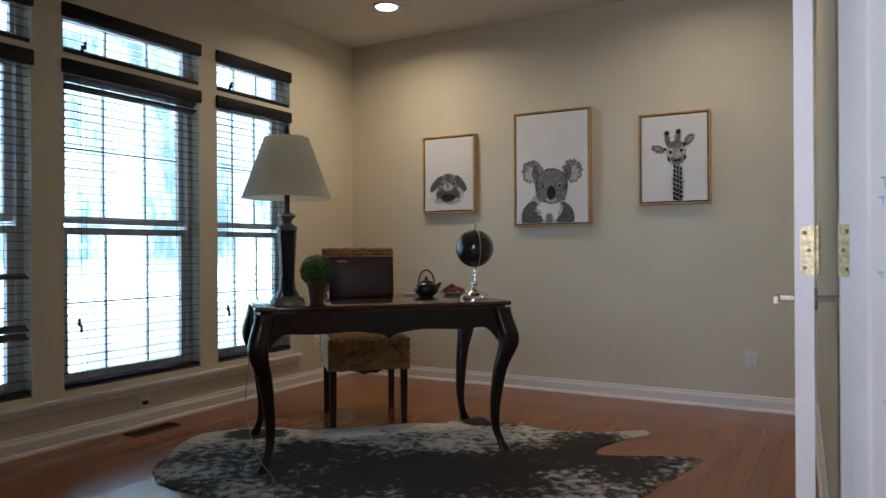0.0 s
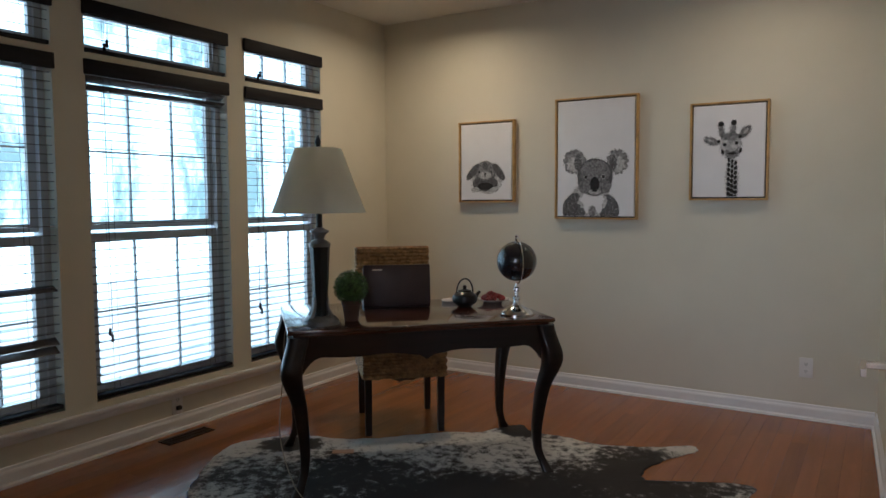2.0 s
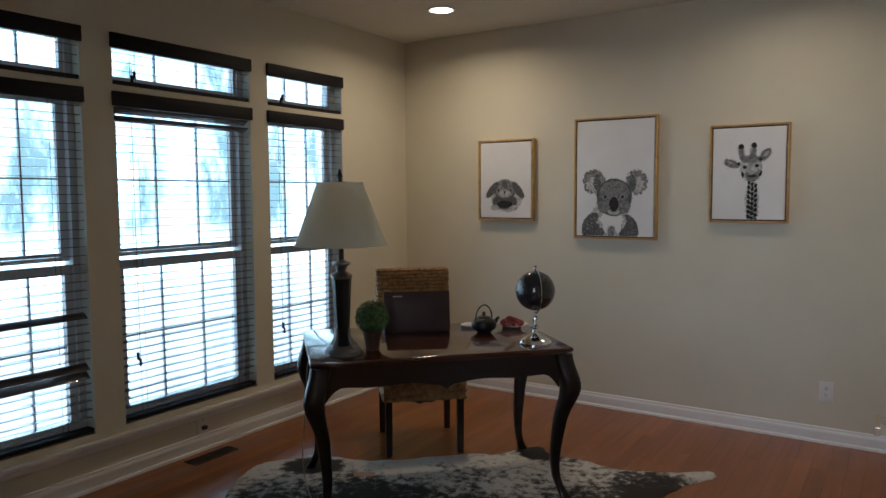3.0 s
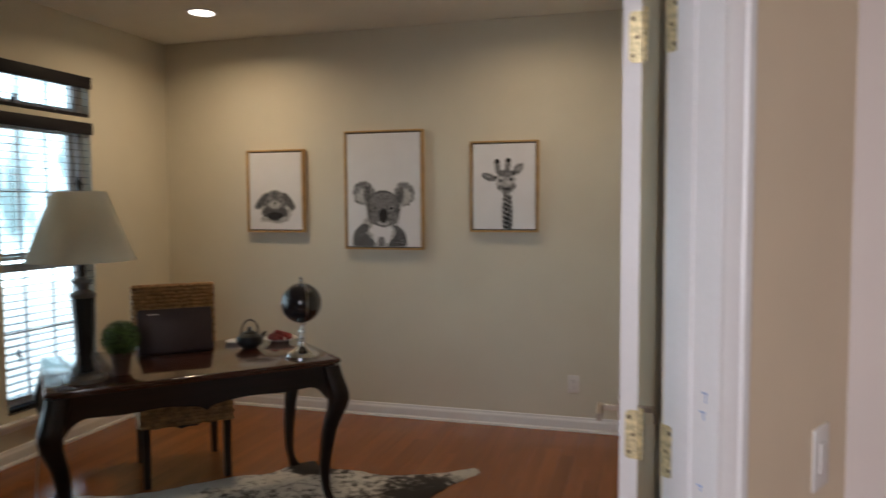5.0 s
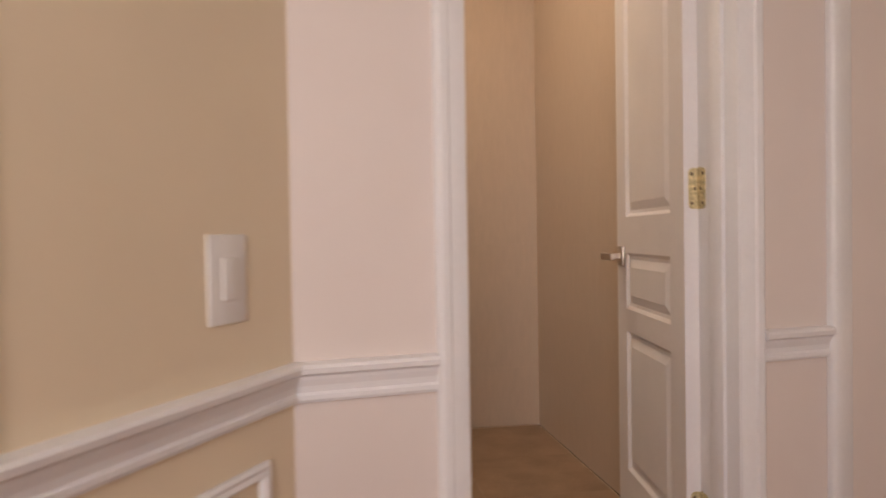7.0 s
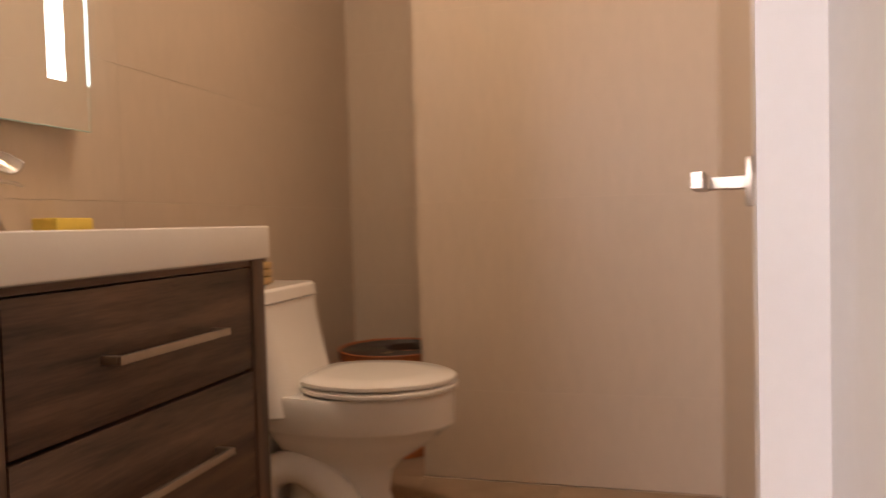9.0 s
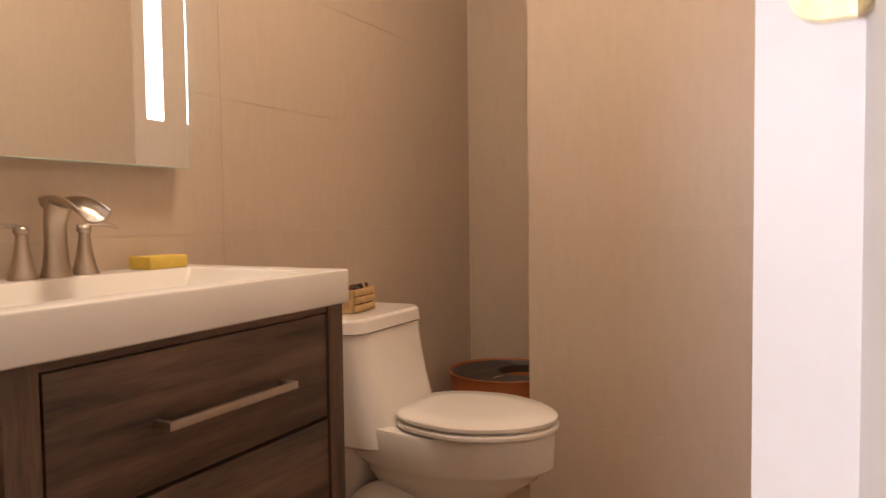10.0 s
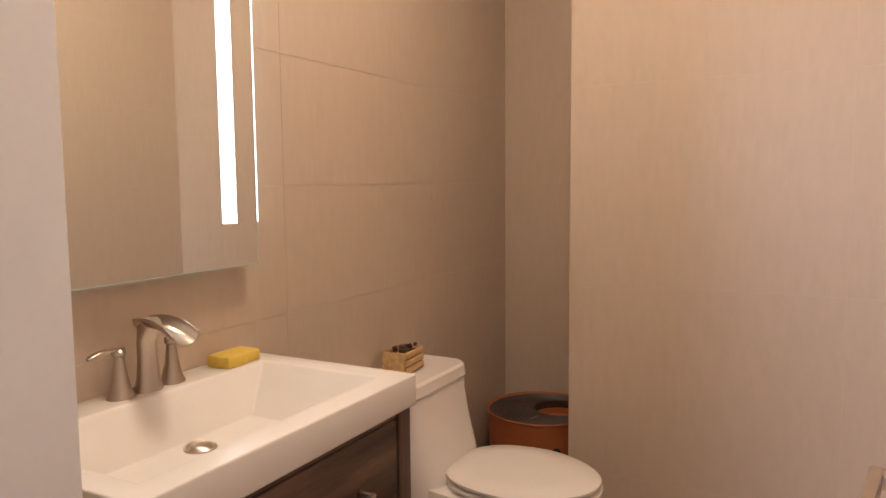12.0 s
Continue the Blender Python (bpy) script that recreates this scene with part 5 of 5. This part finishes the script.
def faucet():
    f = thing("faucet", pose(0.398, 2.622, VZ) @ Matrix.Diagonal((0.86, 0.95, 0.9, 1)), "brushed nickel waterfall faucet with two lever handles", "faucet")
    bm = bmesh.new()
    rings = []
    path = ((0.0, 0.0, 0.026, 0.030), (0.0, 0.006, 0.025, 0.029), (0.0, 0.03, 0.020, 0.024), (0.0, 0.07, 0.017, 0.021), (0.0, 0.105, 0.0175, 0.021), (0.008, 0.130, 0.020, 0.023), (0.024, 0.146, 0.016, 0.026))
    for x, z, rx, ry in path:
        rings.append([(x + rx * math.cos(2 * math.pi * k / 24), ry * math.sin(2 * math.pi * k / 24), z + (0.010 * math.cos(2 * math.pi * k / 24) * -1 if z > 0.12 else 0)) for k in range(24)])
    loft(bm, rings)
    part("body", bm, M_NICKEL, f)
    bm = bmesh.new()
    n, m = 12, 12
    outer, inner = [], []
    for i in range(m + 1):
        t = i / m
        x = -0.014 + 0.138 * t
        z = 0.140 + 0.012 * math.sin(t * 2.2) - 0.034 * t ** 2.2
        w = 0.022 + 0.012 * t
        for lst, k in ((outer, 1.0), (inner, 0.86)):
            lst.append([bm.verts.new((x, -w * k * math.cos(math.pi * j / n), z + 0.014 - 0.026 * k * math.sin(math.pi * j / n))) for j in range(n + 1)])
    for g in (outer, inner):
        for a, b in zip(g, g[1:]):
            for j in range(n):
                bm.faces.new((a[j], a[j + 1], b[j + 1], b[j]))
    for a, b in zip(range(m), range(1, m + 1)):
        for j in (0, n):
            bm.faces.new((outer[a][j], outer[b][j], inner[b][j], inner[a][j]))
    for e in (0, m):
        for j in range(n):
            bm.faces.new((outer[e][j], outer[e][j + 1], inner[e][j + 1], inner[e][j]))
    part("spout", bm, M_NICKEL, f, "open waterfall spout")
    for sy in (-1, 1):
        bm = bmesh.new()
        lathe(bm, [(0.027, 0), (0.027, 0.004), (0.022, 0.014), (0.015, 0.045), (0.011, 0.075), (0.010, 0.084), (0.014, 0.089), (0.014, 0.096), (0.010, 0.100)], 28, Matrix.Translation((-0.004, sy * 0.062, 0)))
        h = part("handle", bm, M_NICKEL, f)
        bm = bmesh.new()
        dx, dy = (0.0, -1) if sy < 0 else (0.25, 0.97)
        tube(bm, [(-0.004 + dx * s, sy * 0.062 + dy * s, 0.098 + q) for s, q in ((-0.012, 0.001), (0.01, 0.003), (0.03, 0.004), (0.052, 0.001), (0.066, -0.004))], [0.006, 0.008, 0.0085, 0.009, 0.006], 12, 0.5)
        part("lever", bm, M_NICKEL, h)


faucet()
bm = bmesh.new()
box(bm, (-0.030, -0.050, 0), (0.030, 0.050, 0.026), None, 0.004)
tagged(part("sponge", bm, M_YELLOW, m=pose(0.398, 2.845, VZ, 0, 0, 2)), "yellow block of soap sponge on the sink top", "sponge")

M_BOTTLE = material("clear_bottle_glass", (0.86, 0.85, 0.80), 0.05, vary=0.0, bump=0)
M_BOTTLE.node_tree.nodes["Principled BSDF"].inputs["Transmission Weight"].default_value = 0.9
bt = thing("soap_bottle", pose(0.385, 2.415, VZ) @ Matrix.Scale(0.85, 4), "clear glass soap bottle by the faucet", "bottle")
bm = bmesh.new()
lathe(bm, [(0.028, 0), (0.030, 0.004), (0.030, 0.10), (0.024, 0.115), (0.012, 0.122), (0.012, 0.14)], 24)
part("bottle_body", bm, M_BOTTLE, bt)
bm = bmesh.new()
lathe(bm, [(0.0305, 0.03), (0.0305, 0.085)], 24)
part("label_band", bm, M_CANVAS, bt)

# ---- powder room: mirror with light strips ----
MY0, MY1, MZ0, MZ1 = 2.235, 2.942, 1.054, 1.95
mr = thing("lighted_mirror", pose(XM + 0.004, MY0, MZ0), "frameless rectangular mirror with two glowing light strips", "mirror")
mw, mh = MY1 - MY0, MZ1 - MZ0
boxes("backing", [((0, 0.02, 0.02), (0.033, mw - 0.02, mh - 0.02))], M_VINYL, mr)
sy0, sy1, sz0, sz1 = mw - 0.105, mw - 0.063, 0.094, mh - 0.094
py0, py1 = mw - sy1, mw - sy0
for piece in [((0.033, 0, 0), (0.038, py0, mh)), ((0.033, py1, 0), (0.038, sy0, mh)), ((0.033, sy1, 0), (0.038, mw, mh)), ((0.033, py0, 0), (0.038, py1, sz0)), ((0.033, py0, sz1), (0.038, py1, mh)), ((0.033, sy0, 0), (0.038, sy1, sz0)), ((0.033, sy0, sz1), (0.038, sy1, mh))]:
    boxes("mirror_glass", [piece], M_MIRROR, mr)
boxes("light_strip", [((0.033, sy0, sz0), (0.037, sy1, sz1))], M_STRIP, mr, label="glowing frosted light strip")
boxes("light_strip", [((0.033, py0, sz0), (0.037, py1, sz1))], M_STRIP, mr, label="glowing frosted light strip")
# lit copy of the rim, glowing by itself in place of the strip's light
for ey in (mw, -0.003):
    boxes("glass_edge", [((0.033, ey, sz0), (0.038, ey + 0.003, sz1))], M_EDGE, mr, label="glass edge lit by the strip")
boxes("glass_rim", [((0.033, mw, 0), (0.038, mw + 0.002, sz0)), ((0.033, mw, sz1), (0.038, mw + 0.002, mh)), ((0.033, -0.002, 0), (0.038, 0, sz0)), ((0.033, -0.002, sz1), (0.038, 0, mh)), ((0.033, -0.002, -0.002), (0.038, mw + 0.002, 0)), ((0.033, -0.002, mh), (0.038, mw + 0.002, mh + 0.002))], M_RIM, mr, label="greenish polished glass rim")

# ---- powder room: toilet ----


def toilet():
    t = thing("toilet", pose(XM + 0.004, 3.522, 0), "white one-piece elongated toilet with its lid closed", "toilet")

    def egg(z, x0, x1, hw, k=32, sq=0.75):
        c = (x0 + x1) / 2
        out = []
        for i in range(k):
            a = 2 * math.pi * i / k
            x = math.cos(a)
            out.append((c + (x1 - x0) / 2 * x, hw * math.sin(a) * (1 - 0.12 * x) if x > 0 else hw * math.copysign(abs(math.sin(a)) ** sq, math.sin(a)), z))
        return out

    bm = bmesh.new()
    loft(bm, [egg(0.0, 0.16, 0.50, 0.112), egg(0.015, 0.155, 0.505, 0.115), egg(0.03, 0.165, 0.495, 0.106), egg(0.10, 0.18, 0.47, 0.088), egg(0.16, 0.18, 0.48, 0.088), egg(0.20, 0.17, 0.52, 0.105), egg(0.235, 0.15, 0.575, 0.137), egg(0.265, 0.13, 0.615, 0.155), egg(0.284, 0.12, 0.632, 0.163), egg(0.292, 0.10, 0.650, 0.171), egg(0.302, 0.085, 0.661, 0.177), egg(0.382, 0.08, 0.665, 0.178), egg(0.392, 0.085, 0.66, 0.174)])
    part("bowl", bm, M_PORC, t)
    bm = bmesh.new()
    tube(bm, smooth_path([(0.12, -0.085, 0.05), (0.16, -0.098, 0.16), (0.26, -0.105, 0.19), (0.36, -0.100, 0.12), (0.40, -0.085, 0.04)]), 0.045, 14)
    tube(bm, smooth_path([(0.12, 0.085, 0.05), (0.16, 0.098, 0.16), (0.26, 0.105, 0.19), (0.36, 0.100, 0.12), (0.40, 0.085, 0.04)]), 0.045, 14)
    part("trapway", bm, M_PORC, t)

    def rrect(z, x0, x1, hw, r=0.05, k=8):
        out = []
        for cx, cy, a0 in ((x1 - r, hw - r, 0), (x0 + 0.01, hw - 0.01, 90), (x0 + 0.01, -hw + 0.01, 180), (x1 - r, -hw + r, 270)):
            rr = r if cx > (x0 + x1) / 2 else 0.01
            out += [(cx + rr * math.cos(radians(a0 + 90 * j / (k - 1))), cy + rr * math.sin(radians(a0 + 90 * j / (k - 1))), z) for j in range(k)]
        return out

    bm = bmesh.new()
    loft(bm, [rrect(0.0, 0, 0.15, 0.10), rrect(0.26, 0, 0.15, 0.10), rrect(0.315, 0, 0.17, 0.115), rrect(0.330, 0, 0.26, 0.165, 0.08), rrect(0.34, 0, 0.282, 0.175, 0.08), rrect(0.40, 0, 0.258, 0.180, 0.08), rrect(0.50, 0, 0.224, 0.184, 0.07), rrect(0.60, 0, 0.200, 0.186, 0.06), rrect(0.634, 0, 0.196, 0.187, 0.055)])
    part("tank", bm, M_PORC, t)
    bm = bmesh.new()
    loft(bm, [rrect(0.636, 0, 0.196, 0.188, 0.055), rrect(0.638, 0, 0.200, 0.191, 0.055), rrect(0.668, 0, 0.196, 0.189, 0.055), rrect(0.675, 0.004, 0.188, 0.182, 0.05)])
    part("tank_lid", bm, M_PORC, t)
    for nm, z0, z1, g in (("seat", 0.396, 0.413, 0.0), ("lid", 0.416, 0.433, 0.004)):
        bm = bmesh.new()
        a, b, h = 0.25, 0.672 - g, 0.184 - g * 0.5
        loft(bm, [egg(z0, a + 0.004, b - 0.004, h - 0.004, 48, 0.55), egg(z0 + 0.004, a, b, h, 48, 0.55), egg(z1 - 0.005, a, b, h, 48, 0.55), egg(z1, a + 0.008, b - 0.010, h - 0.010, 48, 0.55)] + ([egg(z1 + 0.004, a + 0.06, b - 0.09, h - 0.07, 48, 0.6)] if nm == "lid" else []))
        part(nm, bm, M_PORC, t)
    for yy in (-0.075, 0.075):
        bm = bmesh.new()
        box(bm, (0.252, yy - 0.022, 0.392), (0.290, yy + 0.022, 0.421), None, 0.005)
        part("seat_hinge", bm, M_PORC, t)


toilet()


def crate():
    c = thing("wooden_crate", pose(0.425, 3.500, 0.676, 0, 0, 4), "small slatted pale wooden crate on the toilet tank", "crate")
    L, W = 0.115, 0.075
    for x in (-W / 2, W / 2):
        for k in range(3):
            boxes("slat", [((x - 0.003, -L / 2, 0.004 + k * 0.022), (x + 0.003, L / 2, 0.022 + k * 0.022))], M_PINE, c, 0.0008)
    for y in (-L / 2, L / 2):
        boxes("end_board", [((-W / 2 + 0.004, y - 0.004, 0.002), (W / 2 - 0.004, y + 0.004, 0.066))], M_PINE, c, 0.0008)
    boxes("bottom_board", [((-W / 2 + 0.004, -L / 2 + 0.005, 0), (W / 2 - 0.004, L / 2 - 0.005, 0.006))], M_PINE, c)
    rnd = random.Random(11)
    p = thing("potpourri", pose(0.425, 3.500, 0.684, 0, 0, 4), "dark dried cones and petals filling the crate", "potpourri", kind="stuff")
    bm = bmesh.new()
    for i in range(60):
        bmesh.ops.create_icosphere(bm, subdivisions=1, radius=rnd.uniform(0.006, 0.011), matrix=Matrix.Translation((rnd.uniform(-0.026, 0.026), rnd.uniform(-0.044, 0.044), rnd.uniform(0.012, 0.066))) @ Matrix.Diagonal((1, rnd.uniform(0.5, 1.4), rnd.uniform(0.5, 1.2), 1)))
    part("cones", bm, M_CONE, p)


crate()


def litter_box():
    b = thing("litter_box", pose(0.59, 4.235, 0), "round terracotta top-entry litter box with a dark ridged lid", "litter box")
    R, h = 0.205, 0.374
    bm = bmesh.new()
    seg = 56
    prof = [(R * 0.90, 0.0), (R, h), (R - 0.005, h), (R * 0.90 - 0.005, 0.005)]
    rings = [[bm.verts.new((r * math.cos(2 * math.pi * i / seg), r * math.sin(2 * math.pi * i / seg), z)) for i in range(seg)] for r, z in prof]
    for a, c in zip(rings, rings[1:]):
        for i in range(seg):
            bm.faces.new((a[i], a[(i + 1) % seg], c[(i + 1) % seg], c[i]))
    bm.faces.new(rings[0][::-1])
    bm.faces.new(rings[-1])
    part("tub", bm, M_ORANGE, b)
    # lid: flat disc with an off-centre round opening and concentric ridges round it
    ox, oy, orad = 0.055, 0.045, 0.095
    bm = bmesh.new()
    cols = []
    k = 13
    for i in range(seg):
        a = 2 * math.pi * i / seg
        p0 = Vector((ox + orad * math.cos(a), oy + orad * math.sin(a)))
        p1 = Vector(((R - 0.006) * math.cos(a), (R - 0.006) * math.sin(a)))
        col = [bm.verts.new((p0.x, p0.y, h - 0.035))]
        for j in range(2 * k + 1):
            q = p0.lerp(p1, j / (2 * k))
            col.append(bm.verts.new((q.x, q.y, h - 0.006 + (0.0035 if j % 2 else 0))))
        col.append(bm.verts.new((p1.x, p1.y, h - 0.010)))
        cols.append(col)
    for i in range(seg):
        a, c = cols[i], cols[(i + 1) % seg]
        for j in range(len(a) - 1):
            bm.faces.new((a[j], a[j + 1], c[j + 1], c[j]))
    part("lid", bm, M_LID, b, "dark brown ridged lid with a round opening")
    bm = bmesh.new()
    lathe(bm, [(orad, h - 0.060), (orad + 0.001, h - 0.034), (orad - 0.004, h - 0.034), (orad - 0.008, h - 0.056), (0.01, h - 0.052)], 40, Matrix.Translation((ox, oy, 0)))
    part("entry_step", bm, M_ORANGE, b)
    bm = bmesh.new()
    tube(bm, [(R * math.cos(2 * math.pi * i / 56), R * math.sin(2 * math.pi * i / 56), h) for i in range(56)], 0.004, 6, closed=True)
    part("rim", bm, M_ORANGE, b)
    bm = bmesh.new()
    for j in range(9):
        q = 0.155 + 0.006 * j
        lathe(bm, [(0.0018, h - 0.003), (0.0012, h - 0.0005)], 8, Matrix.Translation((0.02 + 0.30 * (q - 0.155) * -1, -q + 0.09 - 0.02, 0)))
    part("lid_dots", bm, M_PINE, b)
    # a dark disc on the tub paints the shade inside the hole
    bm = bmesh.new()
    lathe(bm, [(0.016, 0), (0.016, 0.004), (0.010, 0.005)], 18, pose(0.115, -0.162, 0.275, 90, 0, 34))
    part("grip_hole_shade", bm, M_SLOT, b)


litter_box()

# ---- pieces: wall tiles, floor tiles and planks ----
TILE_MESH = {}


def tile(parent, name, w, h, m, mat, t=0.0004):
    key = (name, round(w, 3), round(h, 3))
    if key not in TILE_MESH:
        bm = bmesh.new()
        g = 0.0004
        lo = [(g, g), (w - g, g), (w - g, h - g), (g, h - g)]
        e = 0.0003
        hi = [(g + e, g + e), (w - g - e, g + e), (w - g - e, h - g - e), (g + e, h - g - e)]
        a = [bm.verts.new((x, 0, z)) for x, z in lo]
        b = [bm.verts.new((x, -t + e, z)) for x, z in lo]
        c = [bm.verts.new((x, -t, z)) for x, z in hi]
        for p, q in ((a, b), (b, c)):
            for i in range(4):
                bm.faces.new((p[i], p[(i + 1) % 4], q[(i + 1) % 4], q[i]))
        bm.faces.new(c)
        TILE_MESH[key] = mesh_of(bm, name, mat, False)
    o = new(name, TILE_MESH[key])
    o.parent = parent
    o.matrix_basis = m
    return o


def tile_wall(parent, m, cuts, z_rows):
    for a, b in zip(cuts, cuts[1:]):
        for z0, z1 in zip(z_rows, z_rows[1:]):
            tile(parent, "tile", b - a, z1 - z0, m @ pose(a, 0, z0), M_TILE)


ROWS = [0, 0.275, 0.5925, 0.91, 1.2275, 1.545, 1.8625, 2.18, 2.4975, H]
ob = bpy.data.objects
# faces of a tile look along local -y
tile_wall(ob["wall_mirror"], pose(XM, 0, 0, 0, 0, 90), [YB, 2.145, 3.083, YN], ROWS)
tile_wall(ob["wall_niche"], pose(0, YN, 0), [XM + 0.004, XK], ROWS)
tile_wall(ob["wall_projection"], pose(0, YK, 0), [XK - 0.004, 1.577, XR], [0, 0.2925, 0.91, 1.5275, 2.145, H])
tile_wall(ob["wall_projection"], pose(XK, 0, 0, 0, 0, -90), [-YN + 0.004, -YK], ROWS)
tile_wall(ob["wall_bath_east"], pose(XR, 0, 0, 0, 0, -90), [-YK + 0.004, -3.09, -YB], ROWS)
tile_wall(ob["wall_bath_south"], pose(0, YB, 0, 0, 0, 180), [-0.92, -XM - 0.004], ROWS)

xs = [0.349, 0.80, 1.25, XR - 0.004]
ys = [YB - 0.1, 2.54, 2.99, 3.44, YK - 0.004]
for a, b in zip(xs, xs[1:]):
    for c, d in zip(ys, ys[1:]):
        tile(ob["floor_bath"], "floor_tile", b - a, d - c, pose(a, c, -0.004, -90), M_FTILE)
tile(ob["floor_bath"], "floor_tile", XK - 0.357, YN - YK - 0.005, pose(0.353, YK - 0.004, -0.004, -90), M_FTILE)

PLANKS = {}


def plank(x, y0, y1, w):
    L = round(y1 - y0, 2)
    key = (L, round(w, 4))
    if key not in PLANKS:
        bm = bmesh.new()
        g, e, t = 0.0002, 0.0006, 0.012
        lo = [(g, g), (w - g, g), (w - g, L - g), (g, L - g)]
        hi = [(g + e, g + e), (w - g - e, g + e), (w - g - e, L - g - e), (g + e, L - g - e)]
        a = [bm.verts.new((p, q, -t)) for p, q in lo]
        b = [bm.verts.new((p, q, -e * 0.6)) for p, q in lo]
        c = [bm.verts.new((p, q, 0)) for p, q in hi]
        for p, q in ((a, b), (b, c)):
            for i in range(4):
                bm.faces.new((p[i], p[(i + 1) % 4], q[(i + 1) % 4], q[i]))
        bm.faces.new(c)
        PLANKS[key] = mesh_of(bm, "plank", M_PLANK, False)
    o = new("plank", PLANKS[key])
    o.parent = ob["floor_study"]
    o.location = (x, y0, 0)


rnd = random.Random(21)
pw = 0.083
x = XW
while x < 0.13:
    # the angled wall bounds the floor to the south-east
    south = -0.5 if x + pw < -0.82 else min(1.36, 1.30 + (x + pw - 0.31) * 1.0355)
    y = south
    first = True
    while y < YA - 0.01:
        L = rnd.choice((0.6, 0.8, 0.9, 1.1, 1.2)) * (0.6 if first else 1)
        first = False
        e = min(YA, y + L)
        if YA - e < 0.25:
            e = YA
        plank(x, y, e, pw)
        y = e
    x += pw
